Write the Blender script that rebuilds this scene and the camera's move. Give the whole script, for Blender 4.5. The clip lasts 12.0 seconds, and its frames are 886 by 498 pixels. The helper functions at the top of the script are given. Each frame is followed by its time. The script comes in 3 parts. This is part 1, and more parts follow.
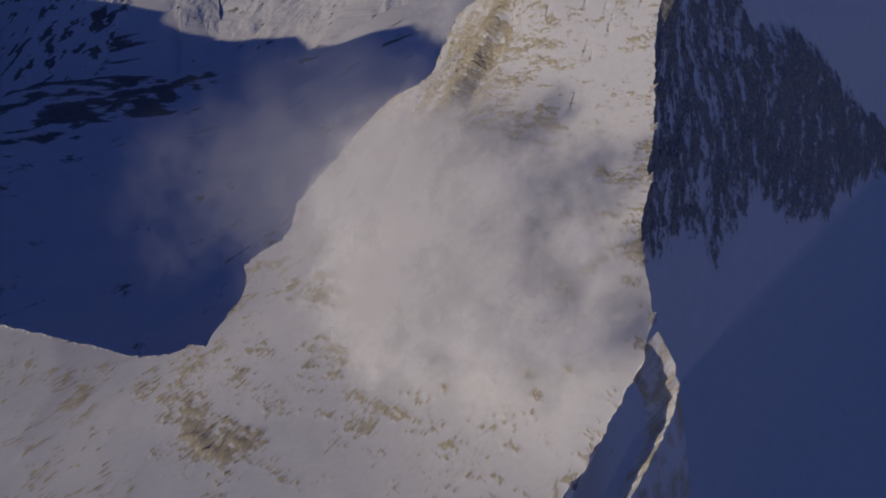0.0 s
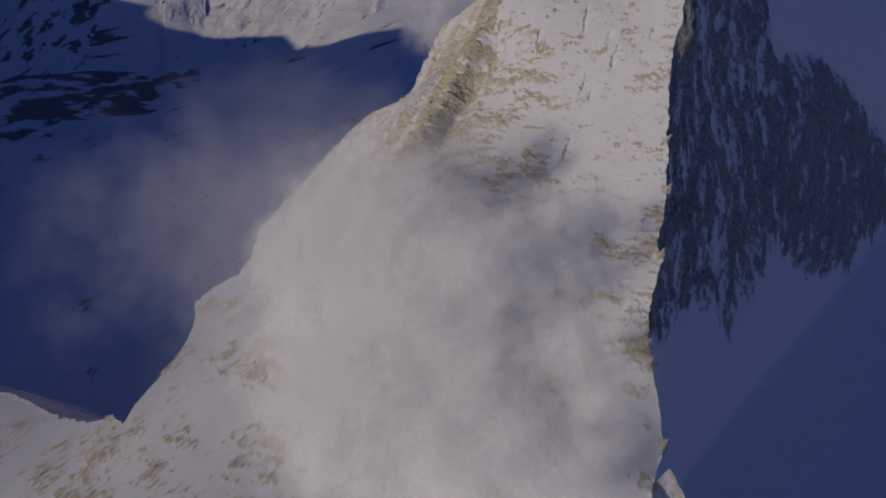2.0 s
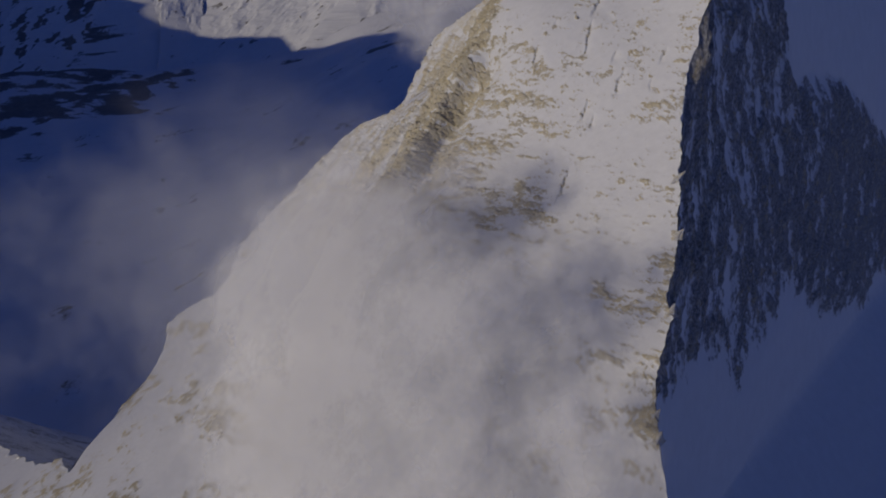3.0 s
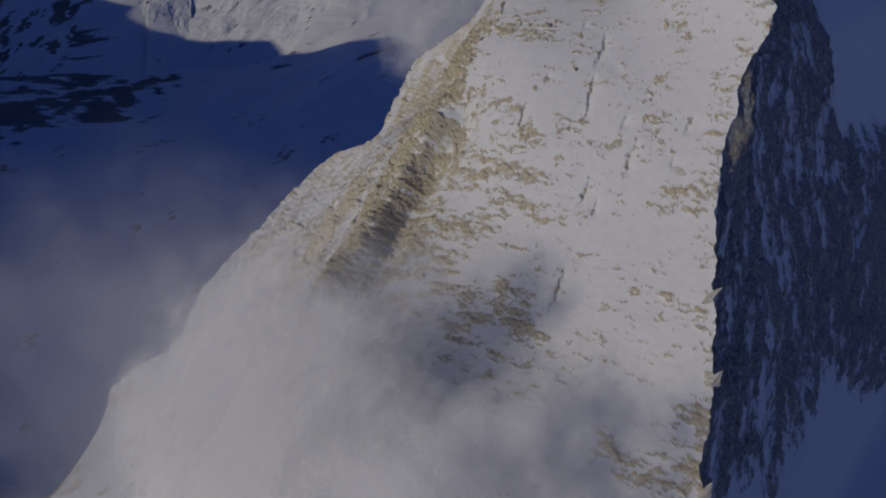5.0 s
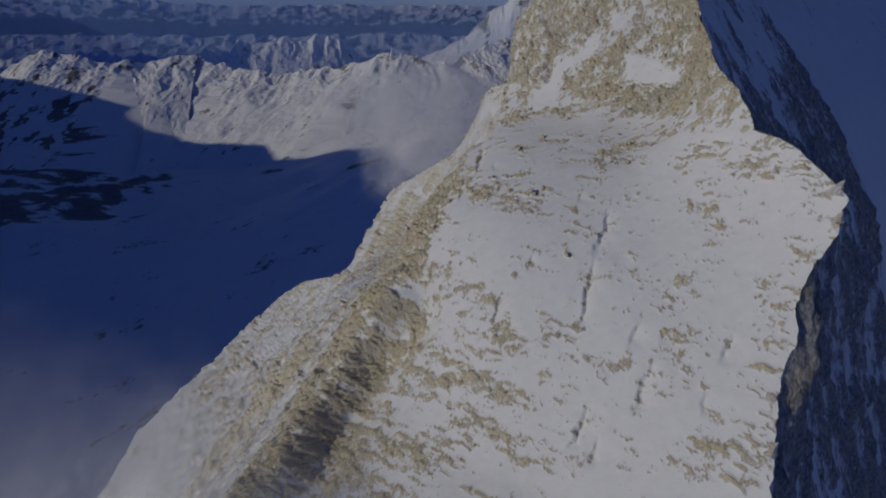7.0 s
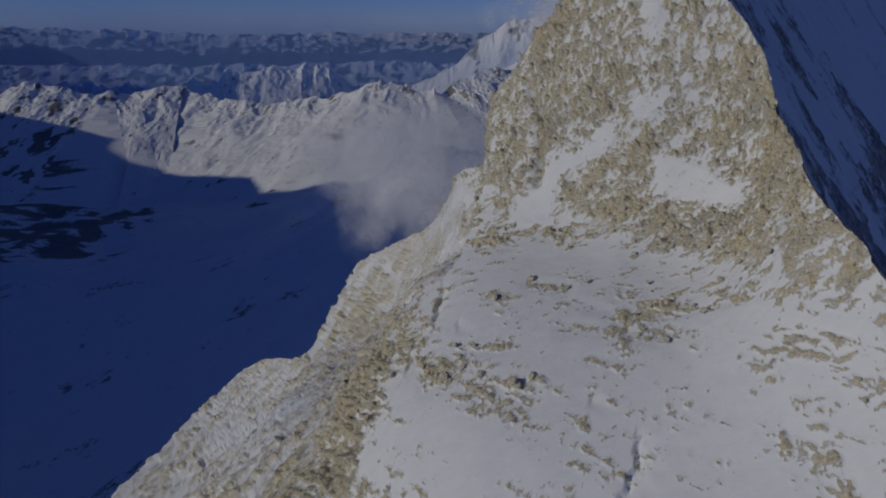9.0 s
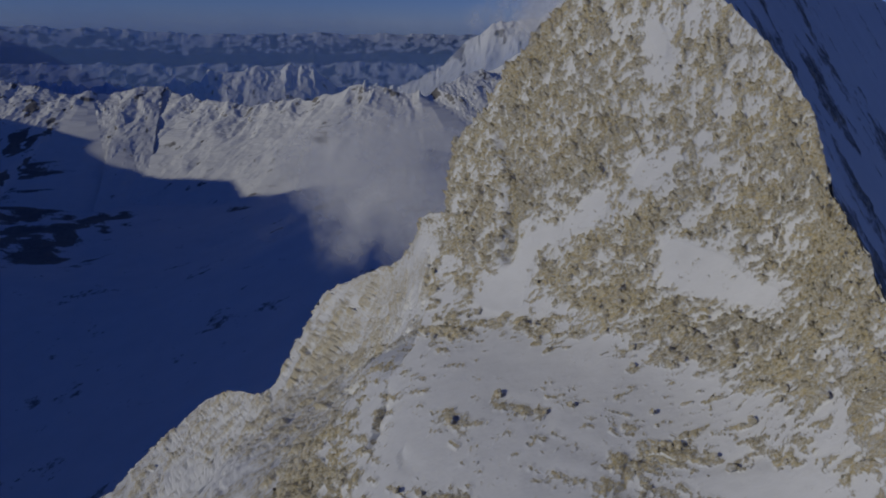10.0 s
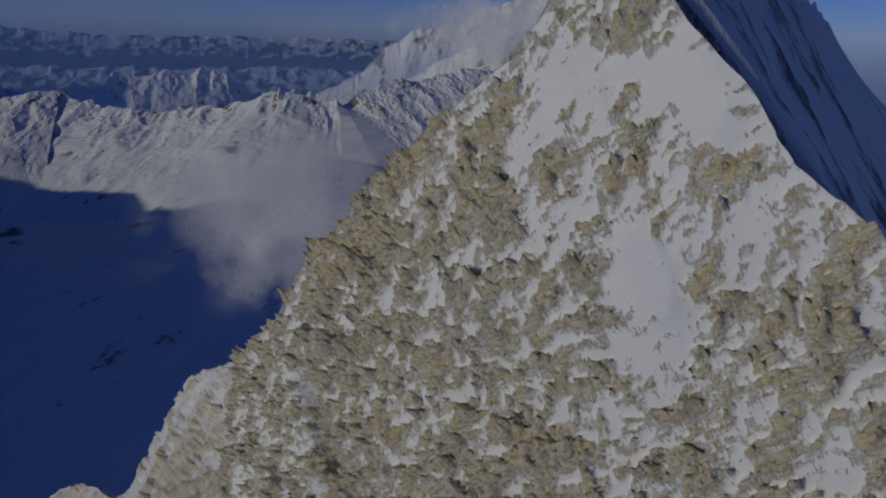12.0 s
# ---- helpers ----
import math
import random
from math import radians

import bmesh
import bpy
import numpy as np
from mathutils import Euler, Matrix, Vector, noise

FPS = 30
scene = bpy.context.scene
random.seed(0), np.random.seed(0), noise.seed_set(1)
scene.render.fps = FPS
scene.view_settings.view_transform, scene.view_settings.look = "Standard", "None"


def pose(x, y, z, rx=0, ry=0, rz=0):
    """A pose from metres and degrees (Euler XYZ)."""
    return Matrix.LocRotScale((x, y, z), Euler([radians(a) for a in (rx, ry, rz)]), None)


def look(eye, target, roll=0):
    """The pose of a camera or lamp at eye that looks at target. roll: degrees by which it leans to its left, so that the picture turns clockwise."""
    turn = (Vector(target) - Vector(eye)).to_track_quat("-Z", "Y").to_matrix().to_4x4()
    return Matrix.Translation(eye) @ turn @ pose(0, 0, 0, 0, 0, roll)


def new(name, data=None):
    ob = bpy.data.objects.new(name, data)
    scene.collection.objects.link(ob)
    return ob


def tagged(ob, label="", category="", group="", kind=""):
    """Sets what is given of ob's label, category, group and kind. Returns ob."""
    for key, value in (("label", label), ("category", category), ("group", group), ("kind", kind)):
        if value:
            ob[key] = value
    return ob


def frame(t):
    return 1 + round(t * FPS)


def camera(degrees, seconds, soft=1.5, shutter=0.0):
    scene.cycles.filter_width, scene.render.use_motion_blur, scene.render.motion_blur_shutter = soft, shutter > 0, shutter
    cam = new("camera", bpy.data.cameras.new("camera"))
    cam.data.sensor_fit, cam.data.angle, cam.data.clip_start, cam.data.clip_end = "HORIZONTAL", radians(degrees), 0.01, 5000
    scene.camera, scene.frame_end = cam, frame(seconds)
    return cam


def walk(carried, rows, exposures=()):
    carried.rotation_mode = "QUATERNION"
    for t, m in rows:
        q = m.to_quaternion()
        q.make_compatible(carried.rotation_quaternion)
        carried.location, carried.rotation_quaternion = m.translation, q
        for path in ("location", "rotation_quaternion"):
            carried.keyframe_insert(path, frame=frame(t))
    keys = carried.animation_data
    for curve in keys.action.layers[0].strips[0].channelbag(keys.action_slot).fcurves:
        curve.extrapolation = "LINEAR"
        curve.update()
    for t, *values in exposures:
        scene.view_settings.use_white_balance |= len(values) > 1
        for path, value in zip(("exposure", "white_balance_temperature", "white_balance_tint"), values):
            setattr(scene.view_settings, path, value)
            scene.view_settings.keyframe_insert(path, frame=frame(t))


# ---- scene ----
# ---- camera ----
cam = camera(65.6, 12.0, soft=1.9)
PATH = [
    (0, (6.287, -2.08, 0.225), (6.391, -0.329, -0.736), -5.6),
    (0.5, (9.603, 10.463, -0.658), (9.719, 12.213, -1.619), -5.1),
    (1, (12.88, 22.018, -1.007), (13.002, 23.767, -1.968), -4.7),
    (1.5, (15.996, 34.285, -1.565), (16.126, 36.034, -2.526), -4.2),
    (2, (19.304, 46.94, -1.946), (19.437, 48.687, -2.909), -3.8),
    (2.5, (22.578, 59.049, -2.705), (22.716, 60.798, -3.666), -3.2),
    (3, (25.754, 71.082, -3.279), (25.897, 72.832, -4.237), -2.6),
    (5, (39.046, 119.67, -1.705), (39.195, 121.417, -2.666), -2.6),
    (5.5, (42.004, 131.021, -2.308), (42.179, 132.838, -3.126), -1.6),
    (6, (45.077, 142.096, -2.086), (45.261, 143.939, -2.841), -1.1),
    (6.5, (47.976, 152.372, -1.667), (48.165, 154.225, -2.394), -0.5),
    (7, (50.441, 161.936, -0.59), (50.637, 163.802, -1.282), -0.0),
    (9, (62.39, 209.126, 4.89), (62.607, 211.013, 4.263), -0.4),
    (9.5, (66.161, 220.57, 6.503), (66.392, 222.454, 5.874), -0.4),
    (10, (69.418, 230.948, 7.995), (69.674, 232.83, 7.37), 0.1),
    (10.5, (72.685, 241.451, 9.915), (72.974, 243.328, 9.287), 0.0),
    (11, (76.143, 251.669, 11.119), (76.483, 253.543, 10.51), 1.1),
    (11.5, (79.777, 261.522, 12.712), (80.179, 263.387, 12.113), 1.6),
    (12, (84.479, 271.147, 14.134), (84.951, 272.993, 13.524), 1.3),
]
walk(cam, [(t, look(eye, target, roll)) for t, eye, target, roll in PATH], [(0, -1.08, 6850, 20), (4, -1.18, 6550, 16), (7, -1.27, 6200, 13), (9.5, -1.30, 6100, 12), (12, -1.41, 6100, 12)])


# ---- world, sun and sky ----
SUN_AZ = math.atan2(-0.95, -0.312)      # towards the sun, clockwise from +y
SUN_EL = radians(17)
scene.cycles.transparent_max_bounces = 40
world = bpy.data.worlds.new("sky")
scene.world = world
world.use_nodes = True
wn = world.node_tree.nodes
sky = wn.new("ShaderNodeTexSky")
sky.sky_type = "NISHITA"
sky.sun_disc = False
sky.sun_elevation = SUN_EL
sky.sun_rotation = SUN_AZ % (2 * math.pi)
sky.altitude = 4000
sky.air_density = 1.1
sky.dust_density = 0.1
sky.ozone_density = 5.0
cool = wn.new("ShaderNodeMix")
cool.data_type, cool.blend_type = "RGBA", "MULTIPLY"
cool.inputs[0].default_value = 1.0
cool.inputs[7].default_value = (0.86, 0.88, 1.42, 1)
world.node_tree.links.new(sky.outputs[0], cool.inputs[6])
world.node_tree.links.new(cool.outputs[2], wn["Background"].inputs[0])
wn["Background"].inputs[1].default_value = 0.069

sun_to = Vector((math.sin(SUN_AZ) * math.cos(SUN_EL), math.cos(SUN_AZ) * math.cos(SUN_EL), math.sin(SUN_EL)))
sun_data = bpy.data.lights.new("sun", "SUN")
sun_data.energy = 2.9
sun_data.angle = radians(0.53)
sun_data.color = (1.0, 0.925, 0.70)
sun = new("sun", sun_data)
sun.matrix_world = look(sun_to * 900, (0, 0, 0))


# ---- numpy noise ----
_rs = np.random.RandomState(11)
_perm = np.concatenate([_rs.permutation(256)] * 3)
_dirs = _rs.normal(size=(256, 3))
_dirs = (_dirs / np.linalg.norm(_dirs, axis=1)[:, None]).astype(np.float32)
_gx, _gy, _gz = (np.ascontiguousarray(_dirs[:, k]) for k in range(3))
_perm = _perm.astype(np.int32)


def noise3(p):
    """Gradient noise, about -0.7 to 0.7, at rows of points."""
    out = np.empty(len(p))
    for at in range(0, len(p), 16384):
        c = p[at:at + 16384]
        f = np.floor(c)
        i = f.astype(np.int32) & 255
        d = (c - f).astype(np.float32)
        w = d * d * d * (d * (d * 6 - 15) + 10)
        dx, dy, dz = d[:, 0], d[:, 1], d[:, 2]
        total = np.zeros(len(c), np.float32)
        for a in (0, 1):
            ha = _perm[i[:, 0] + a]
            wx = w[:, 0] if a else 1 - w[:, 0]
            for b in (0, 1):
                hb = _perm[ha + i[:, 1] + b]
                wy = wx * (w[:, 1] if b else 1 - w[:, 1])
                for e in (0, 1):
                    g = _perm[hb + i[:, 2] + e]
                    wz = wy * (w[:, 2] if e else 1 - w[:, 2])
                    total += wz * (_gx[g] * (dx - a) + _gy[g] * (dy - b) + _gz[g] * (dz - e))
        out[at:at + 16384] = total
    return out


def fbm(p, size, octaves=4, gain=0.5):
    out, amp, q = np.zeros(len(p)), 1.0, np.asarray(p, float) / size
    for k in range(octaves):
        out += amp * noise3(q + 17.3 * k)
        amp *= gain
        q = q * 2.03
    return out


def ridged(p, size, octaves=4, gain=0.5):
    out, amp, q = np.zeros(len(p)), 1.0, np.asarray(p, float) / size
    for k in range(octaves):
        out += amp * (1 - 2.2 * np.abs(noise3(q + 9.1 * k)))
        amp *= gain
        q = q * 2.07
    return out


def smooth(a, b, x):
    t = np.clip((x - a) / (b - a), 0, 1)
    return t * t * (3 - 2 * t)


def evened(q):
    """Values spread evenly over 0 to 1, in their order."""
    r = np.empty(len(q))
    r[np.argsort(q)] = np.linspace(0, 1, len(q))
    return r


# ---- materials ----
def noise_node(tree, vec, scale, detail=5.0, rough=0.55):
    n = tree.nodes.new("ShaderNodeTexNoise")
    n.inputs["Scale"].default_value = scale
    n.inputs["Detail"].default_value = detail
    n.inputs["Roughness"].default_value = rough
    tree.links.new(vec, n.inputs["Vector"])
    return n.outputs["Fac"]


def ramp_node(tree, fac, stops):
    n = tree.nodes.new("ShaderNodeValToRGB")
    e = n.color_ramp.elements
    while len(e) < len(stops):
        e.new(0.5)
    for el, (pos, col) in zip(e, stops):
        el.position, el.color = pos, (*col, 1)
    tree.links.new(fac, n.inputs[0])
    return n.outputs[0]


def math_node(tree, op, a, b=None, c=None, clamp=False):
    n = tree.nodes.new("ShaderNodeMath")
    n.operation, n.use_clamp = op, clamp
    for k, v in enumerate((a, b, c)):
        if v is None:
            continue
        if isinstance(v, (int, float)):
            n.inputs[k].default_value = v
        else:
            tree.links.new(v, n.inputs[k])
    return n.outputs[0]


def mix_col(tree, fac, a, b):
    n = tree.nodes.new("ShaderNodeMix")
    n.data_type = "RGBA"
    for sock, v in ((n.inputs[0], fac), (n.inputs[6], a), (n.inputs[7], b)):
        if isinstance(v, (tuple, float, int)):
            sock.default_value = (*v, 1) if isinstance(v, tuple) else v
        else:
            tree.links.new(v, sock)
    return n.outputs[2]


def alpine(name, grain, tones, snow=(0.80, 0.81, 0.83), bump=0.5, edge=0.5, along=None, dust=0.0):
    """Snow over rock: the mesh's attribute rock says how bare the ground is, grain is the size of the rock's texture in metres."""
    m = bpy.data.materials.new(name)
    m.use_nodes = True
    t = m.node_tree
    bsdf = t.nodes["Principled BSDF"]
    pos = t.nodes.new("ShaderNodeNewGeometry").outputs["Position"]
    if along is not None:
        mp = t.nodes.new("ShaderNodeMapping")
        mp.vector_type = "TEXTURE"
        mp.inputs["Rotation"].default_value = Vector(along).to_track_quat("X", "Z").to_euler()
        mp.inputs["Scale"].default_value = (1.8, 1.0, 1.0)
        t.links.new(pos, mp.inputs[0])
        pos = mp.outputs[0]
    att = t.nodes.new("ShaderNodeAttribute")
    att.attribute_name = "rock"
    fine = noise_node(t, pos, 1.0 / grain, 6, 0.65)
    mid = noise_node(t, pos, 0.22 / grain, 5, 0.6)
    tone = noise_node(t, pos, 0.05 / grain, 4, 0.6)
    # edge of the snow broken up by the grain
    bare = math_node(t, "ADD", att.outputs["Fac"], math_node(t, "MULTIPLY", math_node(t, "SUBTRACT", fine, 0.5), edge * 2.4))
    bare = math_node(t, "ADD", bare, math_node(t, "MULTIPLY", math_node(t, "SUBTRACT", mid, 0.5), edge * 1.6))
    mask = t.nodes.new("ShaderNodeMapRange")
    mask.inputs["From Min"].default_value, mask.inputs["From Max"].default_value = 0.36, 0.66
    mask.inputs["To Max"].default_value = 0.92
    t.links.new(bare, mask.inputs["Value"])
    rock = ramp_node(t, tone, [(0.30, tones[0]), (0.46, tones[1]), (0.58, tones[2]), (0.72, tones[3])])
    dark = ramp_node(t, fine, [(0.3, (0.66, 0.66, 0.67)), (0.6, (1.14, 1.14, 1.14))])
    mul = t.nodes.new("ShaderNodeMix")
    mul.data_type, mul.blend_type = "RGBA", "MULTIPLY"
    mul.inputs[0].default_value = 1.0
    t.links.new(rock, mul.inputs[6])
    t.links.new(dark, mul.inputs[7])
    bare_col = mul.outputs[2]
    if dust:
        # rusty and grey stains a stride wide, and powder snow caught between the blocks
        stain = noise_node(t, pos, 0.3 / grain, 4, 0.7)
        bare_col = mix_col(t, math_node(t, "MULTIPLY", ramp_node(t, stain, [(0.52, (0, 0, 0)), (0.66, (1, 1, 1))]), 0.65), bare_col, (0.60, 0.475, 0.245))
        bare_col = mix_col(t, math_node(t, "MULTIPLY", ramp_node(t, stain, [(0.34, (1, 1, 1)), (0.46, (0, 0, 0))]), 0.3), bare_col, (0.45, 0.43, 0.39))
        powder = noise_node(t, pos, 1.3 / grain, 3, 0.65)
        bare_col = mix_col(t, math_node(t, "MULTIPLY", ramp_node(t, powder, [(0.47, (0, 0, 0)), (0.56, (1, 1, 1))]), dust), bare_col, tuple(0.95 * v for v in snow))
    white = ramp_node(t, mid, [(0.25, tuple(0.93 * v for v in snow)), (0.7, snow)])
    col = mix_col(t, mask.outputs[0], white, bare_col)
    t.links.new(col, bsdf.inputs["Base Color"])
    rough = math_node(t, "MULTIPLY_ADD", mask.outputs[0], 0.28, 0.6)
    t.links.new(rough, bsdf.inputs["Roughness"])
    bsdf.inputs["Specular IOR Level"].default_value = 0.25
    h = math_node(t, "ADD", math_node(t, "MULTIPLY", fine, math_node(t, "MULTIPLY_ADD", mask.outputs[0], 0.85, 0.12)),
                  math_node(t, "MULTIPLY", mask.outputs[0], -0.12))
    b = t.nodes.new("ShaderNodeBump")
    b.inputs["Strength"].default_value = bump
    b.inputs["Distance"].default_value = grain * 1.5
    t.links.new(h, b.inputs["Height"])
    t.links.new(b.outputs[0], bsdf.inputs["Normal"])
    return m


OCHRE = ((0.45, 0.40, 0.30), (0.55, 0.475, 0.295), (0.64, 0.54, 0.305), (0.51, 0.46, 0.355))
SLATE = ((0.10, 0.10, 0.11), (0.17, 0.16, 0.15), (0.22, 0.20, 0.17), (0.13, 0.13, 0.13))
mat_peak = alpine("snowy ochre rock", 0.28, OCHRE, edge=0.5, bump=0.75, along=(0.787, -0.234, 0.579), dust=0.55)
# darker copy of the peak's rock, with the wall's shade put into colour
mat_wall = alpine("shade-darkened rock streaked with snow", 0.8, ((0.15, 0.15, 0.155), (0.19, 0.19, 0.195), (0.23, 0.225, 0.22), (0.17, 0.17, 0.175)), edge=0.6, bump=0.7, along=(0.1, 0.1, 1.0), dust=0.3)
mat_range = alpine("far snow and rock", 6.0, SLATE, snow=(0.86, 0.87, 0.88), edge=0.5, bump=0.10)
mat_ground = alpine("snowfield with dark rock", 9.0, SLATE, snow=(0.86, 0.87, 0.89), edge=0.8, bump=0.08)
# blue of the distance haze is put into both rock and snow colours
mat_far = alpine("distant wooded and snowy hills tinted with haze", 30.0, ((0.055, 0.085, 0.15), (0.07, 0.10, 0.17), (0.09, 0.12, 0.19), (0.06, 0.09, 0.16)), snow=(0.62, 0.66, 0.74), edge=0.25, bump=0.12)


def cloud_material(name, radii, peak, lump, body=0.62, tint=(0.98, 0.98, 0.985)):
    """Thin sheets of mist whose cover follows a lump of vapour in the object's own space."""
    m = bpy.data.materials.new(name)
    m.use_nodes = True
    t = m.node_tree
    t.nodes.remove(t.nodes["Principled BSDF"])
    obj = t.nodes.new("ShaderNodeTexCoord").outputs["Object"]
    mp = t.nodes.new("ShaderNodeMapping")
    mp.inputs["Scale"].default_value = tuple(1 / r for r in radii)
    t.links.new(obj, mp.inputs[0])
    ln = t.nodes.new("ShaderNodeVectorMath")
    ln.operation = "LENGTH"
    t.links.new(mp.outputs[0], ln.inputs[0])
    big = noise_node(t, obj, 1.0 / lump, 6, 0.6)
    fall = math_node(t, "SUBTRACT", 1.0, ln.outputs["Value"])
    dens = math_node(t, "ADD", fall, math_node(t, "MULTIPLY", math_node(t, "SUBTRACT", big, 0.5), 2.2))
    mr = t.nodes.new("ShaderNodeMapRange")
    mr.interpolation_type = "SMOOTHSTEP"
    mr.inputs["From Min"].default_value, mr.inputs["From Max"].default_value = 0.0, body
    mr.inputs["To Max"].default_value = peak
    t.links.new(dens, mr.inputs["Value"])
    edge = t.nodes.new("ShaderNodeMapRange")
    edge.inputs["From Min"].default_value, edge.inputs["From Max"].default_value = 1.12, 0.85
    t.links.new(ln.outputs["Value"], edge.inputs["Value"])
    alpha = math_node(t, "MULTIPLY", mr.outputs[0], edge.outputs[0], clamp=True)
    dif = t.nodes.new("ShaderNodeBsdfDiffuse")
    dif.inputs[0].default_value = (*tint, 1)
    tra = t.nodes.new("ShaderNodeBsdfTranslucent")
    tra.inputs[0].default_value = (*tint, 1)
    half = t.nodes.new("ShaderNodeMixShader")
    half.inputs[0].default_value = 0.12
    t.links.new(dif.outputs[0], half.inputs[1])
    t.links.new(tra.outputs[0], half.inputs[2])
    clear = t.nodes.new("ShaderNodeBsdfTransparent")
    mx = t.nodes.new("ShaderNodeMixShader")
    t.links.new(alpha, mx.inputs[0])
    t.links.new(clear.outputs[0], mx.inputs[1])
    t.links.new(half.outputs[0], mx.inputs[2])
    t.links.new(mx.outputs[0], t.nodes["Material Output"].inputs["Surface"])
    return m


# ---- mesh from grids ----
def grid_mesh(name, p, rock, material, closed=False, second=None, where=None, crisp=False):
    """A sheet from an array of rows x columns x 3; closed: the last column joins the first."""
    rows, cols = p.shape[:2]
    idx = np.arange(rows * cols).reshape(rows, cols)
    a = idx[:-1] if closed else idx[:-1, :-1]
    b = np.roll(idx, -1, 1)[:-1] if closed else idx[:-1, 1:]
    c = np.roll(idx, -1, 1)[1:] if closed else idx[1:, 1:]
    d = idx[1:] if closed else idx[1:, :-1]
    quads = np.stack([a, b, c, d], -1).reshape(-1, 4)
    me = bpy.data.meshes.new(name)
    me.vertices.add(rows * cols)
    me.vertices.foreach_set("co", p.reshape(-1).astype(np.float32))
    me.loops.add(len(quads) * 4)
    me.loops.foreach_set("vertex_index", quads.ravel().astype(np.int32))
    me.polygons.add(len(quads))
    me.polygons.foreach_set("loop_start", np.arange(0, len(quads) * 4, 4, dtype=np.int32))
    me.polygons.foreach_set("use_smooth", np.full(len(quads), not crisp))
    me.update(calc_edges=True)
    if rock is not None:
        me.attributes.new("rock", "FLOAT", "POINT").data.foreach_set("value", rock.ravel().astype(np.float32))
    me.materials.append(material)
    if second is not None:
        me.materials.append(second)
        me.polygons.foreach_set("material_index", where.ravel()[quads[:, 0]].astype(np.int32))
    return me


def normals_of(p, closed=False):
    if closed:
        dv = np.roll(p, -1, 1) - np.roll(p, 1, 1)
    else:
        dv = np.gradient(p, axis=1)
    du = np.gradient(p, axis=0)
    n = np.cross(du, dv)
    n /= np.linalg.norm(n, axis=-1, keepdims=True) + 1e-9
    return n * np.where(n[..., 2:] < 0, -1, 1)


# ---- the peak ----
# face coordinates: along the sunlit face to its left, up it, and out of it
FACE_C = np.array([62.6, 271.1, -50.5])
FACE_U = np.array([-0.5373, 0.8434, 0.0])
FACE_V = np.array([0.5741, 0.3657, 0.7326])
FACE_N = np.array([-0.6177, -0.3938, 0.6807])
BEND = (-2.64, 4.68, 13.59, -0.9, 8.17, 0.02, -33.57, -2.8, 4.07, -3.08)
BULGES = [  # along, up, size, height
    (-70, -55, 24, 1.0), (-40, -55, 24, 2.0), (-12, -55, 24, 3.5), (14, -55, 24, 6.1), (-70, -20, 24, -1.5), (-40, -20, 24, -1.2), (14, -20, 24, -1.3), (-70, 12, 24, -3.2),
    (-40, 12, 24, -1.7), (-12, 12, 24, 3.4), (14, 12, 24, 4.3), (-70, 38, 24, -3.6), (-40, 38, 24, -4.5), (-12, 38, 24, -6.5), (14, 38, 24, -2.7)]
BULGES_HEAD = [(-14, 46, 11, -6.1), (0, 46, 11, -9.3), (14, 46, 11, -4.6), (-14, 60, 11, -9.3), (0, 60, 11, -2.7), (14, 60, 11, -1.9), (-2, 43.5, 9, 3.0)]
BULGES_WIDE = [(60, 40, 36, -19.5), (110, 40, 36, -20.9), (60, 0, 36, -0.8), (110, -25, 40, 8.4), (160, 0, 45, -2.5), (225, -35, 60, -0.7), (20, -150, 50, 6.1), (-45, -150, 50, -5.3), (70, -205, 50, 4.0), (-98, -105, 22, 5.3)]

# the right ridge and the left outline of the face: (up, along)
RIDGE_RIGHT = np.array([(-400, -125), (-310, -118), (-135, -112), (-122, -112), (-111, -110.5), (-98, -110.5), (-85, -104.5), (-78, -99), (-70, -91), (-58, -83), (-46, -79.5), (-43, -76), (-36, -73.5), (-28, -71),
                        (-23.7, -68), (-16, -64), (-4, -57.5), (2.5, -54.7), (10, -53), (17, -51.3), (23.7, -50), (30, -51), (35.5, -51.2), (40.3, -43.6), (41.5, -40), (42, -36.7), (48, -30.5), (51, -26.2)], float)
RIDGE_HEAD = np.array([(54.8, -23.3), (58.4, -19.9), (61.5, -16.9), (63.8, -15.8), (65.7, -15), (67.9, -12.8), (70.1, -9.2), (71.5, -5.8), (73.1, -4.2), (74.9, -1.2), (77, 0.9)], float)
OUTLINE_LEFT = np.array([(-400, 424), (-310, 360), (-300, 335), (-285, 305), (-270, 268), (-255, 230), (-242, 194), (-235, 176), (-225, 146), (-213, 119), (-200, 92), (-192, 78), (-185, 70), (-177, 50), (-170, 110), (-164, 185), (-150, 188), (-140, 182), (-131, 190), (-117, 228), (-92, 244), (-55, 254), (-35, 250), (-22, 243), (-10, 218), (0, 180),
                         (8, 168), (22, 170), (42, 163), (50, 144), (57, 122), (58.5, 70), (59.2, 40), (59.7, 23.4), (62, 18.8), (64.3, 17), (66, 14.8), (68.2, 11.7), (70, 8.6), (72, 6), (73.2, 3.8), (74.9, 2.8), (77, 1.1)], float)
TOWER_EDGE = np.array([(30, 16), (38, 18.5), (43, 21.5), (47, 22), (52.7, 23.3), (57, 24.2), (59, 23.4)], float)
RIB_CREST = np.array([(-90, 8), (-58, 13.7), (-44, 15.4), (-28, 20), (-17, 21), (-6, 15.8), (4, 11)], float)


def softplus(x):
    return np.log1p(np.exp(np.clip(x, -30, 30)))


